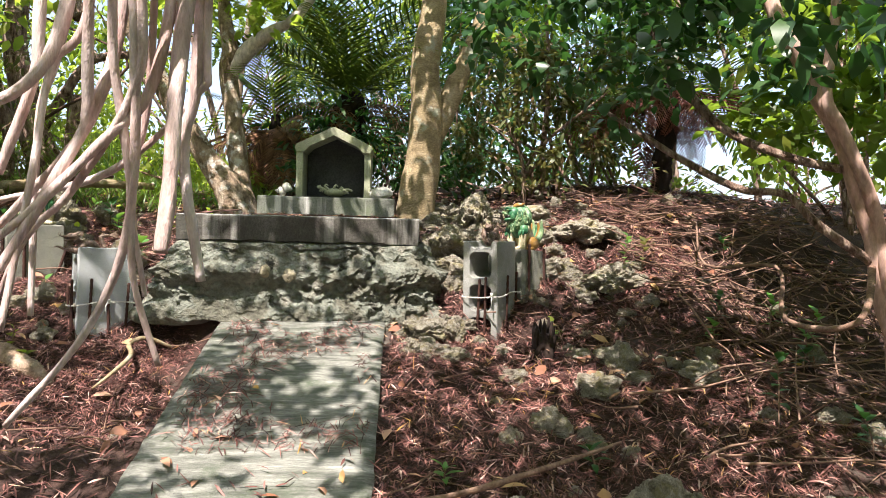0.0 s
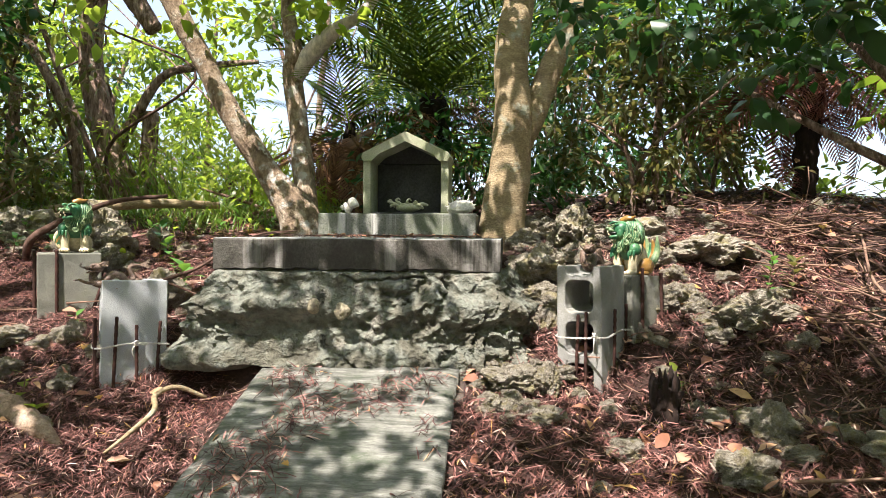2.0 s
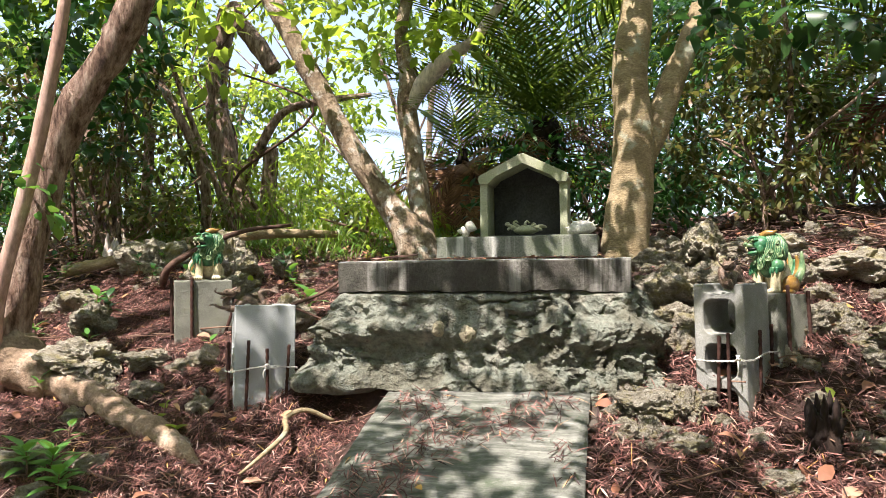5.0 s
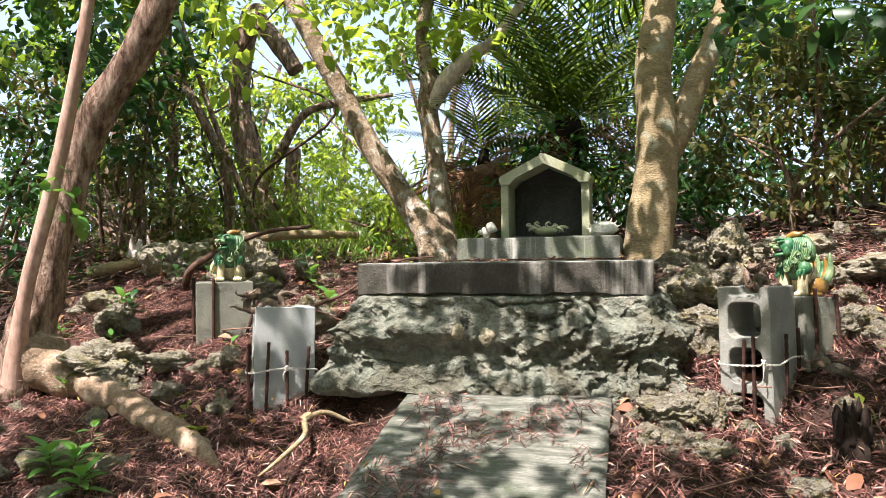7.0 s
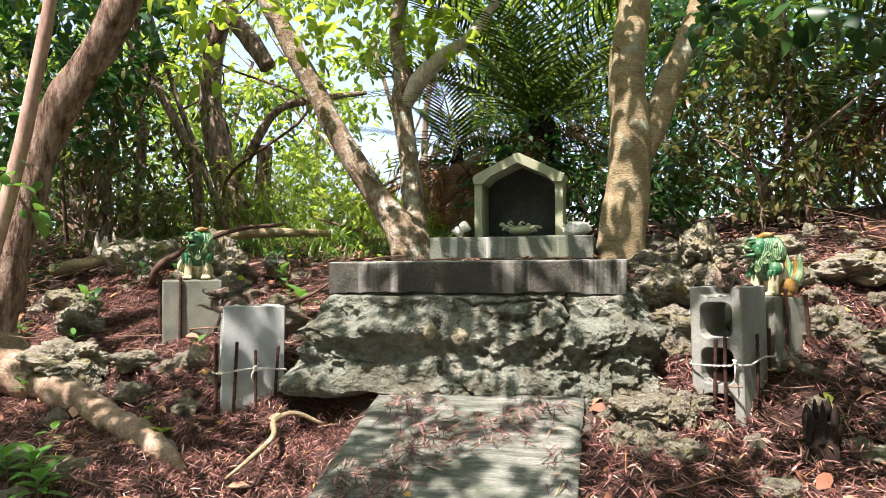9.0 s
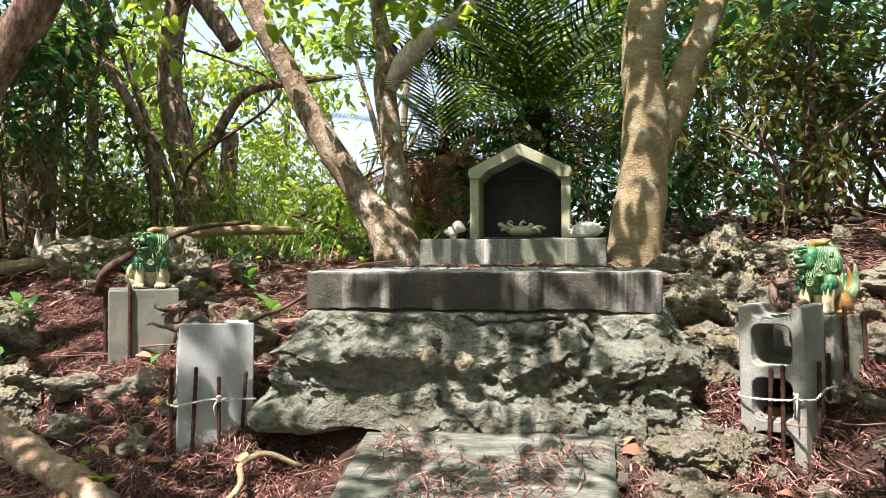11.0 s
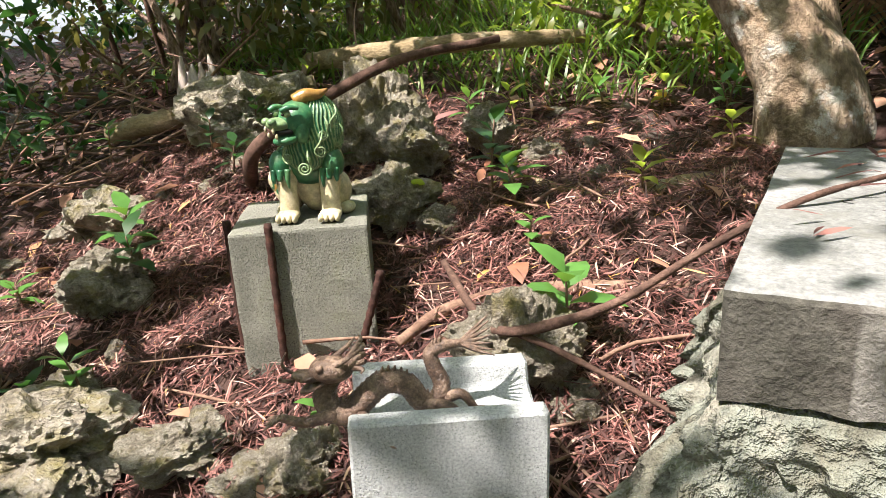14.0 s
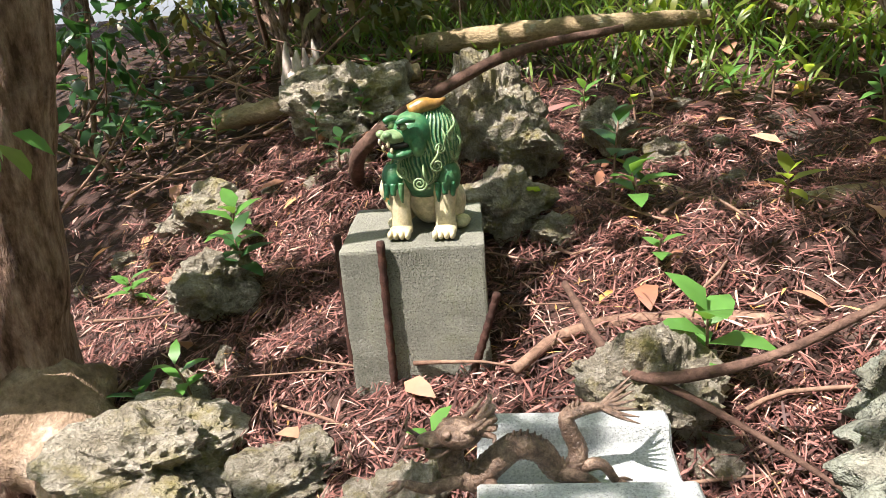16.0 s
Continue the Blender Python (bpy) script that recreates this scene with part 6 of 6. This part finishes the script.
def dragon_mesh():
    bm = bmesh.new()
    body = [(-0.098, 0.07, 0.066, 0.013), (-0.112, 0.066, 0.046, 0.0135), (-0.110, 0.06, 0.024, 0.014), (-0.088, 0.055, 0.016, 0.0145), (-0.070, 0.058, 0.030, 0.0145), (-0.045, 0.062, 0.046, 0.014),
            (-0.020, 0.06, 0.040, 0.013), (-0.005, 0.055, 0.020, 0.012), (0.012, 0.058, 0.016, 0.011), (0.020, 0.064, 0.034, 0.010), (0.012, 0.068, 0.056, 0.009), (0.010, 0.07, 0.072, 0.008), (0.026, 0.072, 0.078, 0.007), (0.048, 0.074, 0.078, 0.004)]
    v, f = tube(body, 24, 240, 0.0)
    c = spline(body, 240)
    for i in range(240):
        for k in range(24):
            p = np.array(v[i * 24 + k])
            o = p - c[i, :3]
            v[i * 24 + k] = c[i, :3] + o * (1 + 0.13 * abs(math.sin(i * 0.75 + (k % 4 // 2) * 1.57)) * (0.6 + 0.4 * (k % 2)) - 0.06)
    vs = [bm.verts.new(p) for p in v]
    for face in f:
        bm.faces.new([vs[i] for i in face])
    for i in range(10, 220, 5):
        p = c[i, :3]
        cord(bm, [(p[0], p[1], p[2] + c[i, 3] * 0.8, 0.004), (p[0] + 0.002, p[1], p[2] + c[i, 3] + 0.006, 0.0008)], 0, 5, 4)
    ball(bm, (-0.102, 0.052, 0.074), (0.025, 0.020, 0.015), 0, 3, (0, 10, 20))
    ball(bm, (-0.128, 0.046, 0.072), (0.018, 0.012, 0.007), 0, 3, (0, 12, 20))
    ball(bm, (-0.122, 0.046, 0.060), (0.017, 0.010, 0.004), 0, 3, (0, -16, 20))
    for k in (-1, 1):
        ball(bm, (-0.114, 0.048 + k * 0.012, 0.083), (0.005, 0.005, 0.004), 0, 2)
        cord(bm, [(-0.100, 0.05 + k * 0.010, 0.082, 0.004), (-0.084, 0.055 + k * 0.016, 0.090, 0.003), (-0.074, 0.06 + k * 0.02, 0.096, 0.0012)], 0, 6, 10)
        cord(bm, [(-0.142, 0.045 + k * 0.008, 0.072, 0.0022), (-0.155, 0.04 + k * 0.018, 0.082, 0.0018), (-0.150, 0.035 + k * 0.03, 0.094, 0.0008)], 0, 6, 10)
    for k in range(9):
        a = -0.9 + k * 0.22
        cord(bm, [(-0.092, 0.056, 0.072, 0.004), (-0.075 + 0.01 * math.cos(a), 0.056 + 0.03 * math.sin(a), 0.080 + 0.006 * (k % 3), 0.003), (-0.070, 0.056 + 0.04 * math.sin(a), 0.078 + 0.009 * (k % 3), 0.0008)], 0, 5, 8)
    for k in range(7):
        a = -0.9 + k * 0.3
        cord(bm, [(0.044, 0.074, 0.078, 0.003), (0.062, 0.074 + 0.014 * math.sin(a), 0.080 + 0.010 * math.sin(a), 0.0026), (0.082, 0.074 + 0.024 * math.sin(a), 0.084 + 0.022 * math.sin(a), 0.0006)], 0, 5, 8)
    for hip, knee, foot in (((-0.104, 0.05, 0.020), (-0.135, 0.035, 0.022), (-0.160, 0.03, 0.034)), ((-0.075, 0.045, 0.016), (-0.068, 0.02, 0.018), (-0.058, 0.012, 0.004)),
                            ((0.0, 0.048, 0.018), (0.022, 0.03, 0.024), (0.042, 0.024, 0.008)), ((0.015, 0.06, 0.014), (0.04, 0.05, 0.026), (0.055, 0.045, 0.008))):
        cord(bm, [(*hip, 0.008), (*knee, 0.006), (*foot, 0.0045)], 0, 8, 12)
        for k in (-1, 0, 1):
            cord(bm, [(*foot, 0.003), (foot[0] + 0.010 * (1 if foot[0] > -0.06 else -1), foot[1] + k * 0.007 - 0.004, foot[2] - 0.001, 0.0026), (foot[0] + 0.018 * (1 if foot[0] > -0.06 else -1), foot[1] + k * 0.010 - 0.006, foot[2] - 0.004, 0.0008)], 0, 5, 8)
    me = bpy.data.meshes.new("dragon_statue")
    bm.to_mesh(me)
    bm.free()
    me.materials.append(M["bronze"])
    me.polygons.foreach_set("use_smooth", [True] * len(me.polygons))
    return me


DRAGON = dragon_mesh()
ob = put("dragon_statue", DRAGON)
ob.matrix_basis = LB @ pose(-0.006, 0.012, 0.424, 0, 0, 3) @ Matrix.Scale(0.92, 4)
tagged(ob, "brown scaly dragon figurine resting in a block's groove", "statue", "dragon figurines")
ob = put("dragon_statue", DRAGON)
ob.matrix_basis = RB @ pose(0.06, 0.018, 0.428)
tagged(ob, "dark brown dragon figurine perched on a block", "statue", "dragon figurines")


# ---- shells and offerings on the step ----
def whorl_shell(name, m, label, s=1.0):
    out, pts = [], []
    for i in range(120):
        a = i * 0.19
        g = math.exp(-0.115 * a)
        pts.append((0.040 * g * math.cos(a), 0.05 - 0.05 * (1 - g) * 1.9, 0.040 * g * math.sin(a), 0.030 * g))
    v, f = tube(pts, 16, 150, 0.05, 40)
    ob = put(name, mesh_of(name, [np.array(p) * s for p in v], f, M["shell"]))
    ob.matrix_basis = m
    return tagged(ob, label, "sea shell")


whorl_shell("sea_shell", pose(0.272, 0.79, 0.707, 0, 0, -78), "weathered white whorled sea shell on the step", 0.72)


def spiked_shell():
    bm = bmesh.new()
    bmesh.ops.create_icosphere(bm, subdivisions=4, radius=1.0)
    for v in bm.verts:
        d = v.co.normalized()
        r = 1 + 0.10 * noise.noise(d * 4) + 0.04 * noise.noise(d * 12)
        v.co = Vector((d.x * 0.060 * r, d.y * 0.036 * r, d.z * 0.034 * r * (1.1 if d.z > 0 else 0.7)))
    for k in range(8):
        a = math.pi * (0.08 + 0.84 * k / 7)
        b = Vector((0.052 * math.cos(a), -0.004, 0.030 * math.sin(a)))
        t = b * 1.0 + Vector((0.018 * math.cos(a), -0.006, 0.022 * math.sin(a) + 0.002))
        cord(bm, [(*(b * 0.8), 0.008), (*b, 0.006), (*t, 0.0012)], 0, 8, 10)
    ob = part("sea_shell", bm, M["shell"])
    ob.matrix_basis = pose(0.778, 0.775, 0.702, 0, -4, 8)
    return tagged(ob, "weathered white spiked conch shell on the step", "sea shell")


spiked_shell()


def offering():
    bm = bmesh.new()
    ball(bm, (0, 0, 0.022), (0.055, 0.035, 0.022), 0)
    for k, (x, z, c) in enumerate(((-0.085, 0.055, 1), (-0.05, 0.062, 1), (0.0, 0.060, 1), (0.045, 0.050, -1), (0.09, 0.038, -1), (0.07, 0.022, -1), (-0.075, 0.03, 1))):
        cord(bm, [(x * 0.35, -0.01, 0.024, 0.010), (x * 0.75, -0.016, 0.030 + z * 0.2, 0.008), (x, -0.018, z * 0.85, 0.0055), (x + 0.010 * c, -0.016, z, 0.004), (x + 0.018 * c, -0.012, z - 0.008, 0.003)], 0, 8, 22)
    ob = part("shell_offering", bm, M["mossy_concrete"])
    ob.matrix_basis = pose(0.535, 0.86, 0.686)
    return tagged(ob, "pale greenish fingered conch shell inside the shrine", "sea shell")


offering()

# stones set in the mortar
for x, y, z, r, k in ((0.365, -0.080, 0.357, 0.021, 0), (0.455, -0.070, 0.340, 0.024, 1)):
    bm = rock_bm((r, r * 0.9, r * 1.1), k + 20, 3, 0.4)
    ob = part("stone", bm, M["pale_rock"], altar, "pale yellowish stone set in the mortar")
    ob.matrix_basis = pose(x, y, z)


# ---- the wood that closes the clearing all round ----
# Mostly unseen trees, added to enclose the clearing and cut bounced light.
def wood_tree():
    t = tagged(empty("tree", pose(0, 0, 0)), "slender forest tree with a spreading leafy crown", "tree", group="trees of the surrounding wood")
    limb("trunk", [(0, 0, -0.3, 0.13), (0.03, 0.02, 0.8, 0.10), (-0.05, 0.04, 2.0, 0.08), (0.08, 0.0, 3.4, 0.05), (0.1, 0.05, 4.6, 0.02)], M["bark_brown"], t, seg=12, steps=30)
    for a in range(5):
        ca, sa = math.cos(a * 1.26), math.sin(a * 1.26)
        z = 1.6 + 0.4 * a
        limb("limb", [(0, 0, z, 0.045), (0.5 * ca, 0.5 * sa, z + 0.35, 0.032), (1.2 * ca, 1.2 * sa, z + 0.6, 0.014)], M["bark_brown"], t, seg=8, steps=14)
    cl = clumps_in(110, (-1.5, -1.5, 1.6), (1.5, 1.5, 4.8), 0.2, 0.42)
    r = np.hypot(cl[:, 0], cl[:, 1])
    cl = cl[r < 1.55]
    foliage("crown", cl, 90, 0.12, 0.055, M["leaf"], t)
    return t


first = wood_tree()
spots = [(-3.6, -5.6), (-1.2, -6.6), (1.4, -6.4), (3.8, -5.4), (5.6, -2.8), (-5.4, -3.2), (-5.6, 0.2), (-6.4, 3.0), (6.0, 0.4), (-8.2, -1.6), (8.4, 1.2), (-7.2, -6.0), (7.4, -6.2), (0.2, -9.2), (-3.2, -9.0), (3.6, -9.2)]
for i, (x, y) in enumerate(spots):
    m = pose(x, y, lie(x, y), 0, 0, i * 73)
    if i == 0:
        first.matrix_basis = m
    else:
        copy_thing(first, m)
